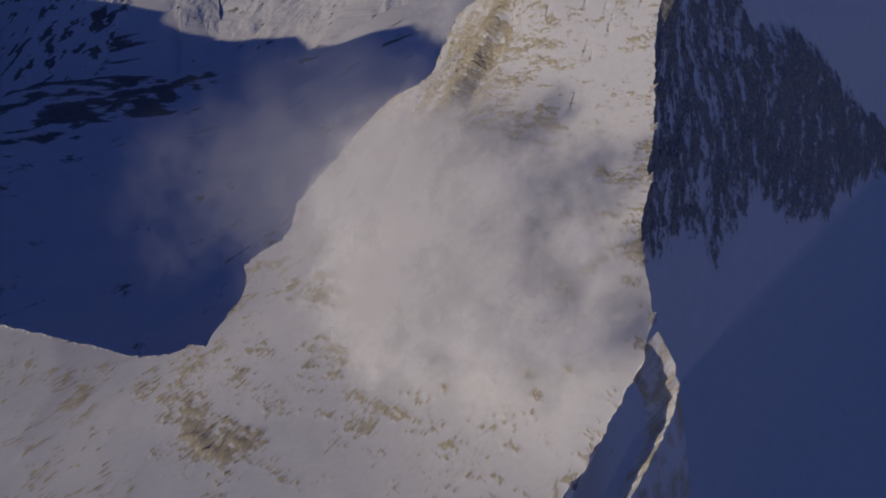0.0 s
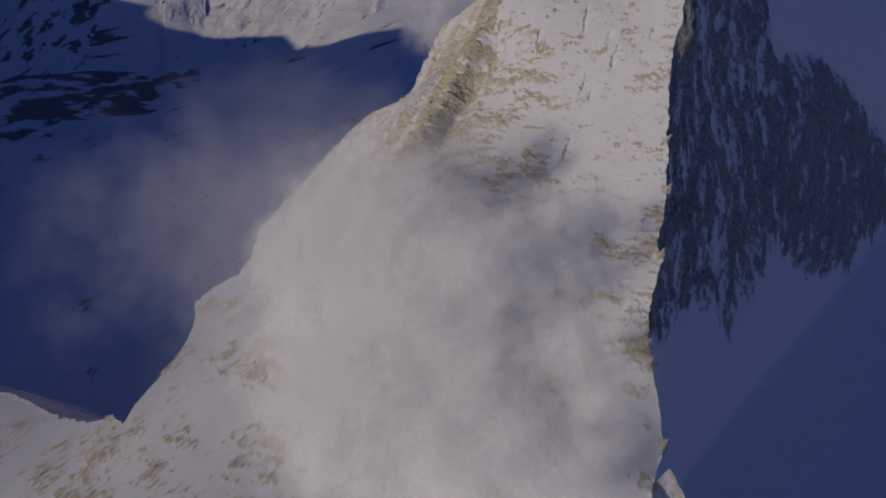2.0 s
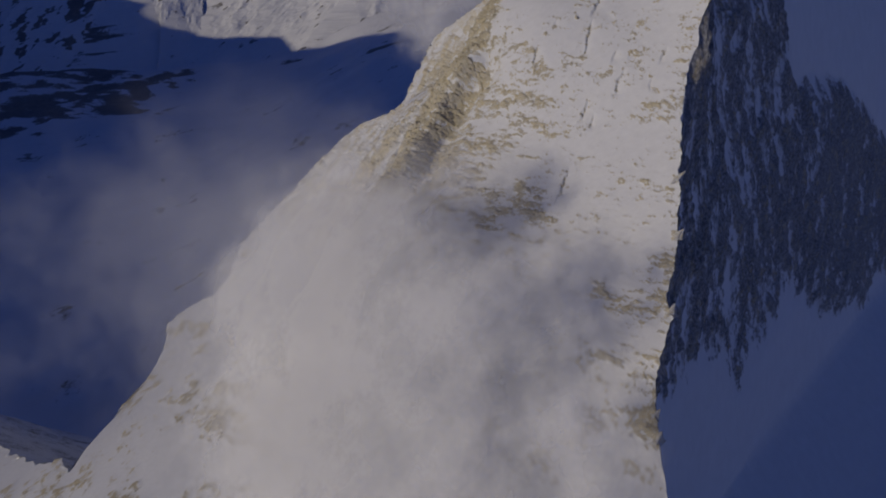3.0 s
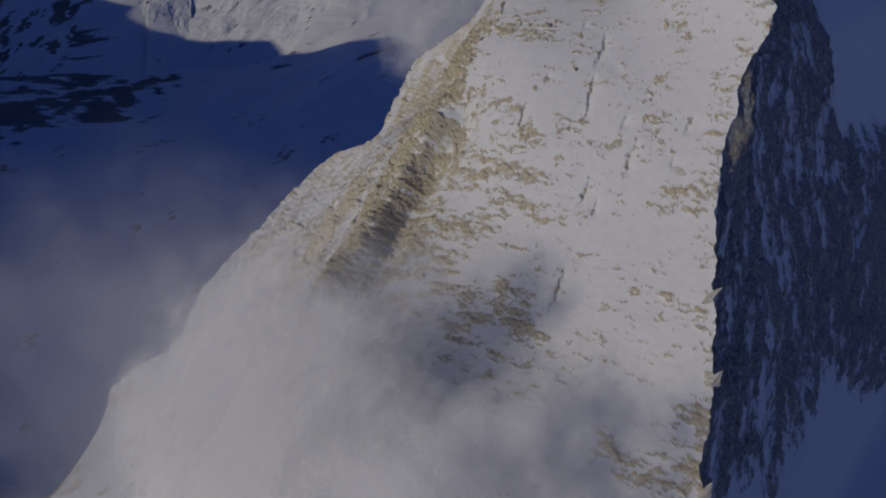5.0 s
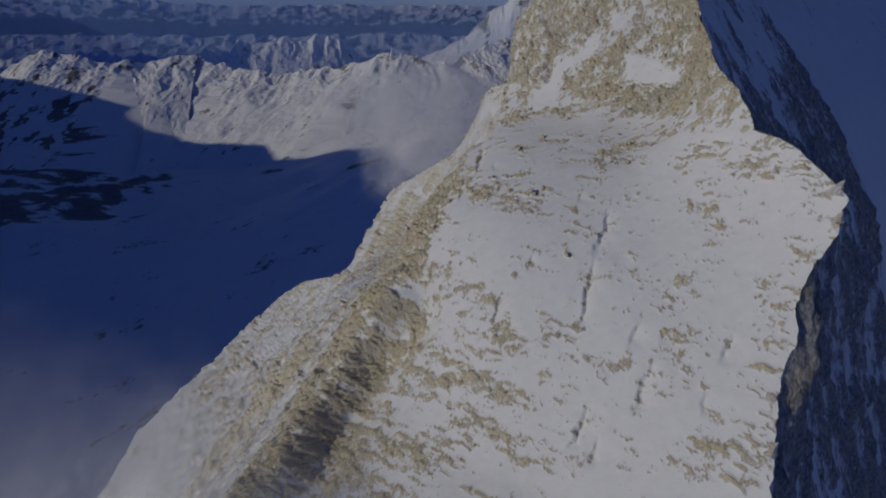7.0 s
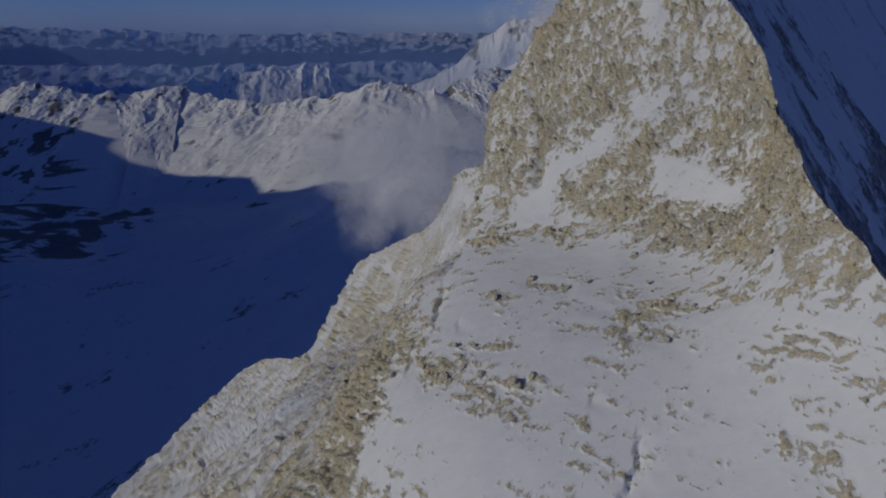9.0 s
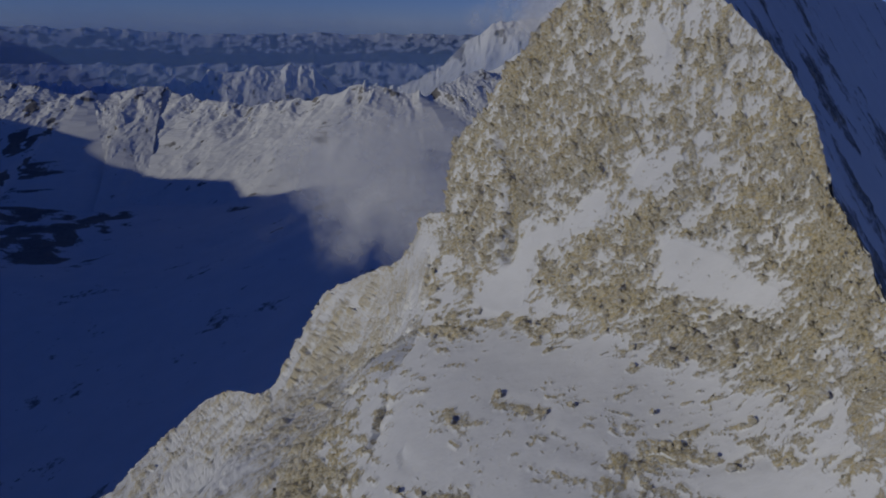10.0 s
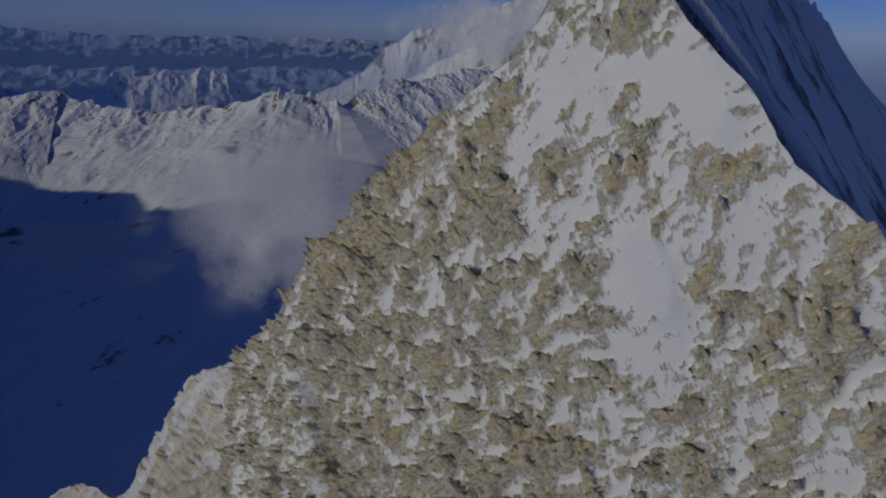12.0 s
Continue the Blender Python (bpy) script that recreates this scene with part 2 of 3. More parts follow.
def face_out(u, v):
    """How far the face stands out from its mean plane."""
    a, b = np.clip(u, -125, 330) / 60, np.clip(v, -250, 96) / 60
    away, head, am = 0.2 * softplus((u - 22) / 9), 0.4 * softplus((v - 47) / 4), np.minimum(np.clip(u, -125, 330) / 60, 1)
    n = BEND[0] + BEND[1] * am + BEND[2] * b + BEND[3] * am * b + BEND[4] * b * b + BEND[5] * b**3 + BEND[6] * away + BEND[7] * away * b + BEND[8] * np.minimum(a + 0.3, 0) ** 2 + BEND[9] * head
    n = n + 7.59 * softplus((u - 160) / 20) + 0.85 * np.maximum(-250 - v, 0)
    for c, d, s, h in BULGES + BULGES_HEAD + BULGES_WIDE:
        n = n + h * np.exp(-((u - c) ** 2 + (v - d) ** 2) / (s * s))
    # the rib beside the dark gully
    rc = np.interp(v, RIB_CREST[:, 0], RIB_CREST[:, 1]) + 1.7 * fbm(np.stack([0.12 * u, v, 0 * v], -1), 12, 4, 0.65)
    env = smooth(-88, -60, v) * smooth(4, -5, v)
    n = n + env * (4.2 * smooth(rc - 5, rc, u) * np.exp(-(np.maximum(u - rc, 0) / 16) ** 2) - 3.6 * np.exp(-(((u - rc + 7) / 5.5) ** 2)))
    # the tower's free left side
    te = np.interp(v, TOWER_EDGE[:, 0], TOWER_EDGE[:, 1]) + 1.2 * fbm(np.stack([0.1 * u, v, 0 * v + 5], -1), 4, 3, 0.6)
    n = n - smooth(te, te + 2.6, u) * smooth(60, 30, u) * (9 * smooth(30, 44, v) + 5 * smooth(44, 60, v))
    return n


def facets(x, y, size, seed):
    """Broken rock: each cell of an uneven net is a tilted plane of its own; about -1 to 1."""
    x, y = x / size, y / size
    ix, iy = np.floor(x).astype(np.int32), np.floor(y).astype(np.int32)
    best, out = np.full(len(x), 1e9, np.float32), np.zeros(len(x), np.float32)
    for i in (-1, 0, 1):
        for j in (-1, 0, 1):
            h = _perm[_perm[(ix + i + 31 * seed) & 255] + ((iy + j) & 255)]
            h2 = _perm[h + 57]
            dx = (x - ix - i - h / 256.0).astype(np.float32)
            dy = (y - iy - j - h2 / 256.0).astype(np.float32)
            d = dx * dx + dy * dy
            near = d < best
            best = np.where(near, d, best)
            h3 = _perm[h2 + 91]
            out = np.where(near, (h3 / 127.5 - 1) * 0.75 + (_gx[h3] * dx + _gy[h3] * dy) * 1.3, out)
    return out


# bare rock (+) and snow (-) on the face, as strokes: along, up, along, up, width, how much
PYRAMID_LOW = [(7.0, 52.5, 3.0, 55.4, 1.7, -.8), (3.0, 55.4, -2.4, 59.8, 1.4, -.8), (-2.4, 59.8, -6.8, 63.2, 1.1, -.7), (11.8, 46.2, 9.5, 50.7, 3.5, -.9), (-6.3, 53.6, -14.2, 54.0, 2.7, -.9), (-5.4, 54.8, -9.5, 55.0, 1.6, -.7),
    (16.2, 51.5, 14.7, 40.9, 2.9, .5), (12.6, 66.6, 12.6, 52.2, 4.2, .35), (2.4, 64.0, 5.9, 56.2, 3.8, .3), (-4.6, 66.3, -12.4, 68.3, 2.5, .2), (-7.7, 61.7, -15.7, 63.8, 4.3, .3), (-13.8, 56.8, -22.5, 54.6, 2.0, .6), (-0.1, 57.9, -1.6, 55.6, 2.6, .35)]
PYRAMID_TOP = [(2.6, 72.9, 2.1, 71.1, 1.5, -.45), (-0.4, 73.0, -2.5, 73.1, 1.5, -.3), (-1.9, 68.4, -2.6, 67.5, 1.1, -.6), (-4.1, 67.5, -7.0, 68.3, 1.0, .7), (1.6, 62.1, 0.3, 62.3, 0.9, .6), (0.1, 72.7, -2.6, 69.1, 0.4, .5), (-4.5, 71.6, -5.3, 71.2, 0.7, .5),
    (-6.0, 61.9, -5.2, 62.2, 0.6, .4), (0.8, 71.8, 1.3, 71.6, 0.6, .4), (6.4, 72.4, 11.3, 67.6, 1.2, .25), (0.7, 73.5, -0.8, 73.7, 0.5, .6), (1.7, 72.0, 0.3, 71.8, 1.1, -.4), (-2.1, 72.8, -3.3, 72.3, 1.0, -.4)]
SHELF_TOP = [(6.7, 49.9, 1.2, 50.6, 2.5, .6), (1.2, 50.6, -7.6, 49.1, 2.4, .55), (12.6, 41.8, 5.4, 44.1, 1.7, .6), (16.2, 38.5, 11.4, 40.4, 2.1, .5), (-10.0, 51.4, -23.4, 52.2, 1.6, .35), (-8.8, 47.9, -21.0, 48.6, 0.9, .5), (-21.1, 48.3, -24.6, 48.9, 0.8, .4),
    (2.9, 35.1, -2.0, 36.2, 1.1, .5), (-2.8, 34.7, -9.9, 35.4, 1.0, .4), (-9.9, 35.4, -20.2, 41.5, 0.9, .45), (-20.2, 41.5, -27.8, 44.0, 0.9, .4), (18.0, 42.5, 9.7, 45.2, 1.5, -.4), (-12.7, 49.9, -30.2, 44.2, 2.0, .3)]
SHELF_LOW = [(2.4, 23.5, -1.0, 26.1, 1.1, .5), (-26.5, 35.5, -27.8, 37.9, 2.0, .55), (-28.2, 38.0, -31.0, 37.9, 2.0, .5), (-10.8, 29.4, -13.0, 31.3, 1.1, .3), (12.4, 19.3, 2.3, 20.5, 1.6, .35), (-5.7, 31.2, -18.4, 36.5, 1.4, .35),
    (4.0, 18.5, -6.7, 22.2, 2.3, .5), (-34.2, 36.5, -38.0, 37.9, 3.2, .5), (-32.3, 30.3, -36.3, 27.4, 2.3, .4), (-10.7, 36.8, -19.1, 33.9, 1.6, .3)]
BUTTRESS = [(9.4, 2.7, -3.8, 2.6, 4.7, .45), (-8.4, 1.5, -12.6, 0.4, 2.4, .45), (-8.8, -2.2, -17.7, -1.0, 2.1, .35), (139.2, 28.3, 51.4, -4.9, 14.1, .4), (45.1, -8.2, 76.1, -32.9, 8.3, .45), (71.0, -33.6, 116.5, -66.0, 9.8, .4), (32.7, -15.9, 39.6, -32.3, 5.1, .45),
    (15.9, 20.3, 30, 12, 4.5, .4), (14.5, -9.3, 18.6, -18.9, 3.3, .6), (17.9, -23.7, 20.7, -32.9, 3.4, .5), (71.0, -44.5, 121.6, -84.2, 9.9, .3), (14.8, 6.3, 17.1, -3.2, 3.3, .4), (95, -6, 206.7, -47.6, 9, -.6), (139.8, 32.0, 142.2, 13.4, 9.7, .4), (26.8, 49.9, 97.6, 55.9, 4, -.4)]
SLABS_TOP = [(-30.7, 3.6, -32.5, 3.7, 2.2, .5), (-19.5, 2.2, -24.3, 5.0, 1.8, .45), (-38.0, 9.1, -40.0, 8.4, 2.1, .35), (-47.2, -5.4, -48.6, 0.3, 3.3, .45), (-2.6, -9.6, -13.9, -10.4, 4.0, .35), (-15.5, -8.6, -22.4, -4.2, 2.3, .35), (-5.7, -23.8, -13.3, -22.6, 4.0, .5),
    (-9.1, 15.2, -11.2, 13.9, 2.4, .3), (-25.0, 18.6, -26.5, 17.8, 1.6, .4), (-21.5, 14.4, -23.5, 4.6, 1.6, .3), (16.3, -34.9, -6.4, -31.2, 6.8, .4), (-34.8, 15.8, -35.9, 15.3, 1.7, .35), (-8.0, -23.3, -14.5, -21.4, 3.9, .5), (-10.8, -22.6, -26.8, -12.5, 7.0, .25)]
SLABS_LOW = [(-21.1, -36.1, -30.8, -34.6, 5.3, .5), (-7.4, -40.9, -8.7, -32.1, 5.6, .4), (-16.0, -46.7, -21.4, -43.1, 4.4, .4), (-25.5, -27.4, -32.3, -25.8, 2.6, .3), (12.1, -34.6, 4.8, -25.3, 5.0, .4), (8.3, -50.5, 4.8, -39.8, 4.2, .4), (10.0, -35.6, -14.5, -39.9, 9.2, .3), (-27.0, -36.5, -39.2, -39.2, 4.9, .45),
    (-22.0, -46.9, -39.7, -48.5, 5.8, .4), (-66.7, -38.6, -75.6, -36.7, 3.2, .5), (-59.1, -48.7, -78.9, -44.8, 3.0, .45), (-84.8, -68.8, -87.0, -69.8, 3.0, .8), (-67.5, -64.6, -71.9, -57.6, 3.6, .4), (-76.8, -75.6, -88.6, -73.4, 3.5, .35), (-51.2, -22.1, -63.3, -18.4, 3.9, .3)]
FOOT_LEFT = [(93.6, -174.4, 162.0, -135.8, 11.6, .35), (166.3, -167.5, 158.6, -154.8, 8.9, .4), (74.9, -199.9, 1.4, -179.7, 10.9, .45), (21.4, -197.9, 0.6, -196.6, 8.0, .55), (-2.9, -196.6, -12.0, -190.2, 5.4, .5), (-11.9, -175.7, -24.0, -167.4, 4.2, .4),
    (203.8, -279.0, 133.6, -223.4, 9.7, .35), (151.8, -246.0, 101.8, -230.4, 8.5, .45), (27.9, -129.8, 8.0, -118.1, 5.9, .4), (9.5, -174.6, 18.1, -157.9, 5.5, .35)]
FOOT_RIGHT = [(0.0, -136.3, -3.8, -128.6, 4.3, .35), (-7.3, -153.3, -14.0, -138.5, 4.2, .3), (-35.3, -171.6, -39.5, -161.7, 4.0, .35), (-89.5, -109.5, -107.4, -98.4, 4.3, .35), (-107.7, -122.0, -106.0, -110.4, 4.9, .4), (-36.5, -144.5, -69.4, -142.6, 6.0, .15),
    (-77.3, -133.7, -87.4, -120.2, 5.4, .25), (-85.2, -63.9, -92.7, -69.2, 4.6, .45), (-74.1, -78.5, -80.0, -69.9, 4.6, .35), (-66.9, -96.5, -73.8, -85.0, 7.5, .2), (-39.5, -161.7, -50.0, -141.0, 5.9, .25)]
# low cliffs in the snow that face away from the sun: along, up, along, up
STEPS = [(-19.1, 25.4, -21.4, 16.4), (-21.4, 16.4, -24.5, 5.1), (-32.3, 10.8, -32.3, 6.1), (-36.2, 6.4, -36.7, -2.2), (-44.2, 14.7, -44.4, 9.7), (-35.9, 11.7, -35.9, 9.0), (-12.1, 13.2, -12.4, 9.9), (-33.5, -6.4, -33.7, -11.6), (16.9, 31.2, 10.2, 23.2), (12.3, 20.4, 9.0, 16.8),
    (10.9, -4.5, 9.1, -12.1), (-44.3, 6.3, -45.2, 2.5), (-10.2, 5.1, -10.6, -0.5), (20.4, 33.8, 22.2, 31.6), (22.4, 29.1, 19.1, 25.3), (-10.4, 35.6, -11.7, 33.0), (8.0, 27.1, 6.1, 24.9), (5.3, 31.8, 5.0, 30.2), (-13.3, 26.5, -13.8, 24.4), (-33.7, -21.7, -35.8, -33.0), (-30.2, -3.3, -30.2, -11.5)]


def stroke_distance(u, v, a, b, c, d):
    eu, ev = c - a, d - b
    s = np.clip(((u - a) * eu + (v - b) * ev) / (eu * eu + ev * ev + 1e-9), 0, 1)
    return np.hypot(u - a - s * eu, v - b - s * ev)


def right_edge(v):
    line = np.concatenate([RIDGE_RIGHT, RIDGE_HEAD])
    p = np.stack([0 * v, v, 0 * v + 3.7], -1)
    big = smooth(80, 40, v)
    return np.interp(v, line[:, 0], line[:, 1]) + (0.5 + 0.9 * big) * fbm(p, 5.5, 3, 0.6) + 0.35 * fbm(p + 20, 1.1, 3, 0.6) * smooth(77, 70, v)


def left_edge(v):
    p = np.stack([0 * v, v, 0 * v + 9.1], -1)
    low = smooth(62, 56, v)
    return np.interp(v, OUTLINE_LEFT[:, 0], OUTLINE_LEFT[:, 1]) + (0.5 + 4 * low) * fbm(p, 4.0, 4, 0.6) * smooth(77, 72, v)


def face_points(u, v):
    """World points of the sunlit face with its rock and snow, and how bare each point is."""
    base = face_out(u, v)
    # share of bare rock
    cover = 0.07 + 0.03 * smooth(-80, -130, v)
    head = smooth(40, 50, v) * smooth(60, 30, u)
    cover += 0.44 * head * (1 - 0.34 * smooth(56, 62, v) - 0.16 * smooth(62, 70, v) * smooth(6, 1, u)) + 0.08 * smooth(62, 68, v) * smooth(3, 6, u)
    lo, hi = np.interp(v, *np.concatenate([RIDGE_RIGHT, RIDGE_HEAD]).T), np.interp(v, *OUTLINE_LEFT.T)
    cover += 0.16 * smooth(7, 0, u - lo) * smooth(72, 60, v) + 0.12 * smooth(12, 2, hi - u) * smooth(56, 62, v)
    cover += 0.26 * smooth(15, 24, u) * smooth(60, 38, u) * smooth(-75, -50, v) * smooth(50, 38, v) + 0.28 * smooth(45, 80, u) * smooth(-110, -80, v)
    cover += 0.10 * smooth(12, 4, u) * smooth(-18, -4, u) * smooth(-70, -50, v) * smooth(4, -6, v)
    rc = np.interp(v, RIB_CREST[:, 0], RIB_CREST[:, 1])
    cover += 0.42 * smooth(rc - 3, rc + 1, u) * smooth(rc + 26, rc + 12, u) * smooth(-100, -80, v) * smooth(36, 14, v)
    cover += 0.40 * smooth(rc - 11, rc - 6, u) * smooth(rc + 2, rc - 1, u) * smooth(-50, -30, v) * smooth(2, -5, v)
    cover += 0.20 * smooth(rc - 34, rc - 12, u) * smooth(rc + 2, rc - 1, u) * smooth(-75, -50, v) * smooth(6, -8, v)
    for zone in (PYRAMID_LOW, PYRAMID_TOP, SHELF_TOP, SHELF_LOW, BUTTRESS, SLABS_TOP, SLABS_LOW, FOOT_LEFT, FOOT_RIGHT):
        for a, b, c, d, w, k in zone:
            near = (np.abs(u - (a + c) / 2) < abs(a - c) / 2 + 2.2 * w) & (np.abs(v - (b + d) / 2) < abs(b - d) / 2 + 2.2 * w)
            if near.any():
                dist = stroke_distance(u[near], v[near], a, b, c, d)
                cover[near] += (0.66 if k < 0 else 0.48 if zone is SLABS_LOW or zone is SLABS_TOP else 0.62) * k * np.exp(-(dist / (0.8 * w)) ** 2)
    cover = np.clip(cover, 0.02, 0.70)
    # broken rock at several sizes, along beds that lean on the head and lie flatter below
    lx, ly = u * 0.74 + v * 0.67, (u * 0.67 - v * 0.74) * 0.45
    bx, by = u * 0.25 + v * 0.97, (u * 0.97 - v * 0.25) * 0.36
    up = smooth(36, 44, v)
    wx, wy = np.where(up > 0.5, lx, bx), np.where(up > 0.5, ly, by)
    p = np.stack([u, v, base], -1)
    warp = fbm(p, 3.0, 3, 0.6)
    wx, wy = wx + 0.7 * warp, wy + 0.5 * fbm(p + 30, 3.0, 3, 0.6)
    f1, f2, f3, f4 = facets(wx, wy, 0.42, 1), facets(wx, wy, 1.15, 2), facets(wx, wy, 4.0, 3), facets(wx, wy, 10.0, 4)
    streak = np.stack([wx * 1.5, wy * 0.9, base * 0.4], -1)
    fine = fbm(streak, 0.75, 4, 0.75) * (1 - 0.45 * smooth(40, 50, v)) + 0.8 * smooth(40, 50, v) * fbm(streak + 60, 0.38, 3, 0.7)
    w1, w2 = smooth(-70, -20, v), smooth(-20, 45, v)
    rough = (0.28 + 0.27 * w2) * f1 * smooth(-60, 0, v) + (0.42 + 0.03 * w2) * f2 * w1 + 0.36 * (1 - 0.5 * w2) * f3 + 0.40 * (1 - w1) * f4 + 1.0 * fine + 0.9 * fbm(streak, 2.6, 3, 0.6) * (1 - 0.6 * w2) + 0.35 * fbm(p, 9, 3)
    hd = smooth(43, 51, v)
    rough = (1 - hd) * rough + hd * (0.42 * f1 + 0.34 * f2 + 0.14 * f3 + 1.45 * fbm(streak * [1.0, 0.75, 1.0] + 80, 0.40, 4, 0.72) + 0.45 * fbm(p, 1.5, 3, 0.6) + 0.3 * fbm(p, 6, 3))
    # the shoulder breaks into large slabs
    sh = smooth(20, 34, u) * smooth(57, 50, v) * smooth(-120, -80, v)
    g1, g2 = facets(u + 2.0 * warp, v + 0.3 * u, 7.5, 8), facets(u * 0.8 + warp, v + 0.2 * u, 2.4, 9)
    rough = (1 - sh) * rough + sh * (0.45 * g1 + 0.34 * g2 + 0.55 * fbm(p, 3.0, 4, 0.65) + 0.35 * fine)
    rough = rough / 0.52
    level = -0.62 * np.log(cover / (1 - cover))
    over = rough - level
    amp = 0.36 + 0.35 * smooth(rc - 10, rc - 4, u) * smooth(rc + 30, rc + 12, u) * smooth(-100, -80, v) * smooth(30, 10, v) + 0.10 * smooth(45, 55, v) - 0.12 * smooth(66, 72, v) + 0.25 * smooth(-20, -90, v) + 0.22 * smooth(20, 45, u)
    lift = amp * (np.minimum(level, 1.4) * 0.45 + 0.25 * softplus(4 * over))
    lift += 0.10 * fbm(p, 4.0, 3) + 0.9 * fbm(p, 32, 2) * smooth(60, 20, v)
    lift += sh * (0.75 * g1 + 0.3 * g2)
    rock = 0.52 + (0.46 - 0.20 * hd - 0.22 * sh) * over
    for a, b, c, d in STEPS:
        near = (np.abs(u - (a + c) / 2) < 9) & (np.abs(v - (b + d) / 2) < abs(b - d) / 2 + 2)
        uu, vv = u[near] + 0.9 * fbm(p[near], 2.0, 4, 0.65), v[near]
        f = np.clip((vv - b) / (d - b), 0, 1)
        side = (a + f * (c - a)) - uu
        ends = smooth(-0.1, 0.45, f + 1e-6) * smooth(1.05, 0.55, f) * smooth(abs(b - d) / 2 + 1.5, abs(b - d) / 2 - 0.5, np.abs(vv - (b + d) / 2))
        lift[near] -= min(0.9, 0.13 * abs(b - d)) * ends * smooth(-0.12, 0.14, side) * np.exp(-np.maximum(side, 0) / 1.3)
        rock[near] += 0.7 * ends * np.exp(-((side - 0.05) / 0.22) ** 2)
    # the tower's chimney
    d = np.minimum(stroke_distance(u, v, 15.6, 59.5, 12.9, 56.4), stroke_distance(u, v, 12.9, 56.4, 12.3, 49.5))
    lift -= 1.5 * np.exp(-(d / 0.8) ** 2)
    q = FACE_C + u[:, None] * FACE_U + v[:, None] * FACE_V + (base + lift)[:, None] * FACE_N
    return q, np.clip(rock, -0.5, 1)


def spaced(*stops):
    """Values from stop to stop: (from, step), ..., end."""
    out = []
    for (a, step), b in zip(stops[:-1], [s[0] if isinstance(s, tuple) else s for s in stops[1:]]):
        out.append(np.linspace(a, b, max(2, int(round((b - a) / step)) + 1))[:-1])
    return np.concatenate(out + [[stops[-1]]])


def face_mesh():
    us = spaced((-135, 0.9), (-88, 0.42), (-50, 0.22), (-26, 0.15), (-20, 0.1), (20, 0.145), (25, 0.3), (60, 0.9), (120, 2.0), 425)
    vs = spaced((-400, 3.2), (-310, 2.2), (-215, 1.2), (-125, 0.7), (-60, 0.32), (37, 0.18), (46, 0.13), (52, 0.1), 77)
    V, U = np.meshgrid(vs, us, indexing="ij")
    lo, hi = right_edge(vs)[:, None], left_edge(vs)[:, None]
    U = np.clip(U, np.minimum(lo, hi - 0.05), np.maximum(hi, lo + 0.05))
    p, rock = face_points(U.ravel(), V.ravel())
    return grid_mesh("sunlit_face", p.reshape(*U.shape, 3), rock.reshape(U.shape), mat_peak), p, rock, U.ravel(), V.ravel()


# the shaded wall: along it, and out of it
WALL_A, WALL_B = np.array([0.77, 0.64, 0]), np.array([0.64, -0.77, 0])
WALL_Z = (-420, -330, -260, -215, -190, -130, -100, -70, -45, -25, 0, 12, 18)
WALL_OUT = (230, 90, 0, -62, -92, -105, -110, -118, -122, -130, -143, -149, -151)


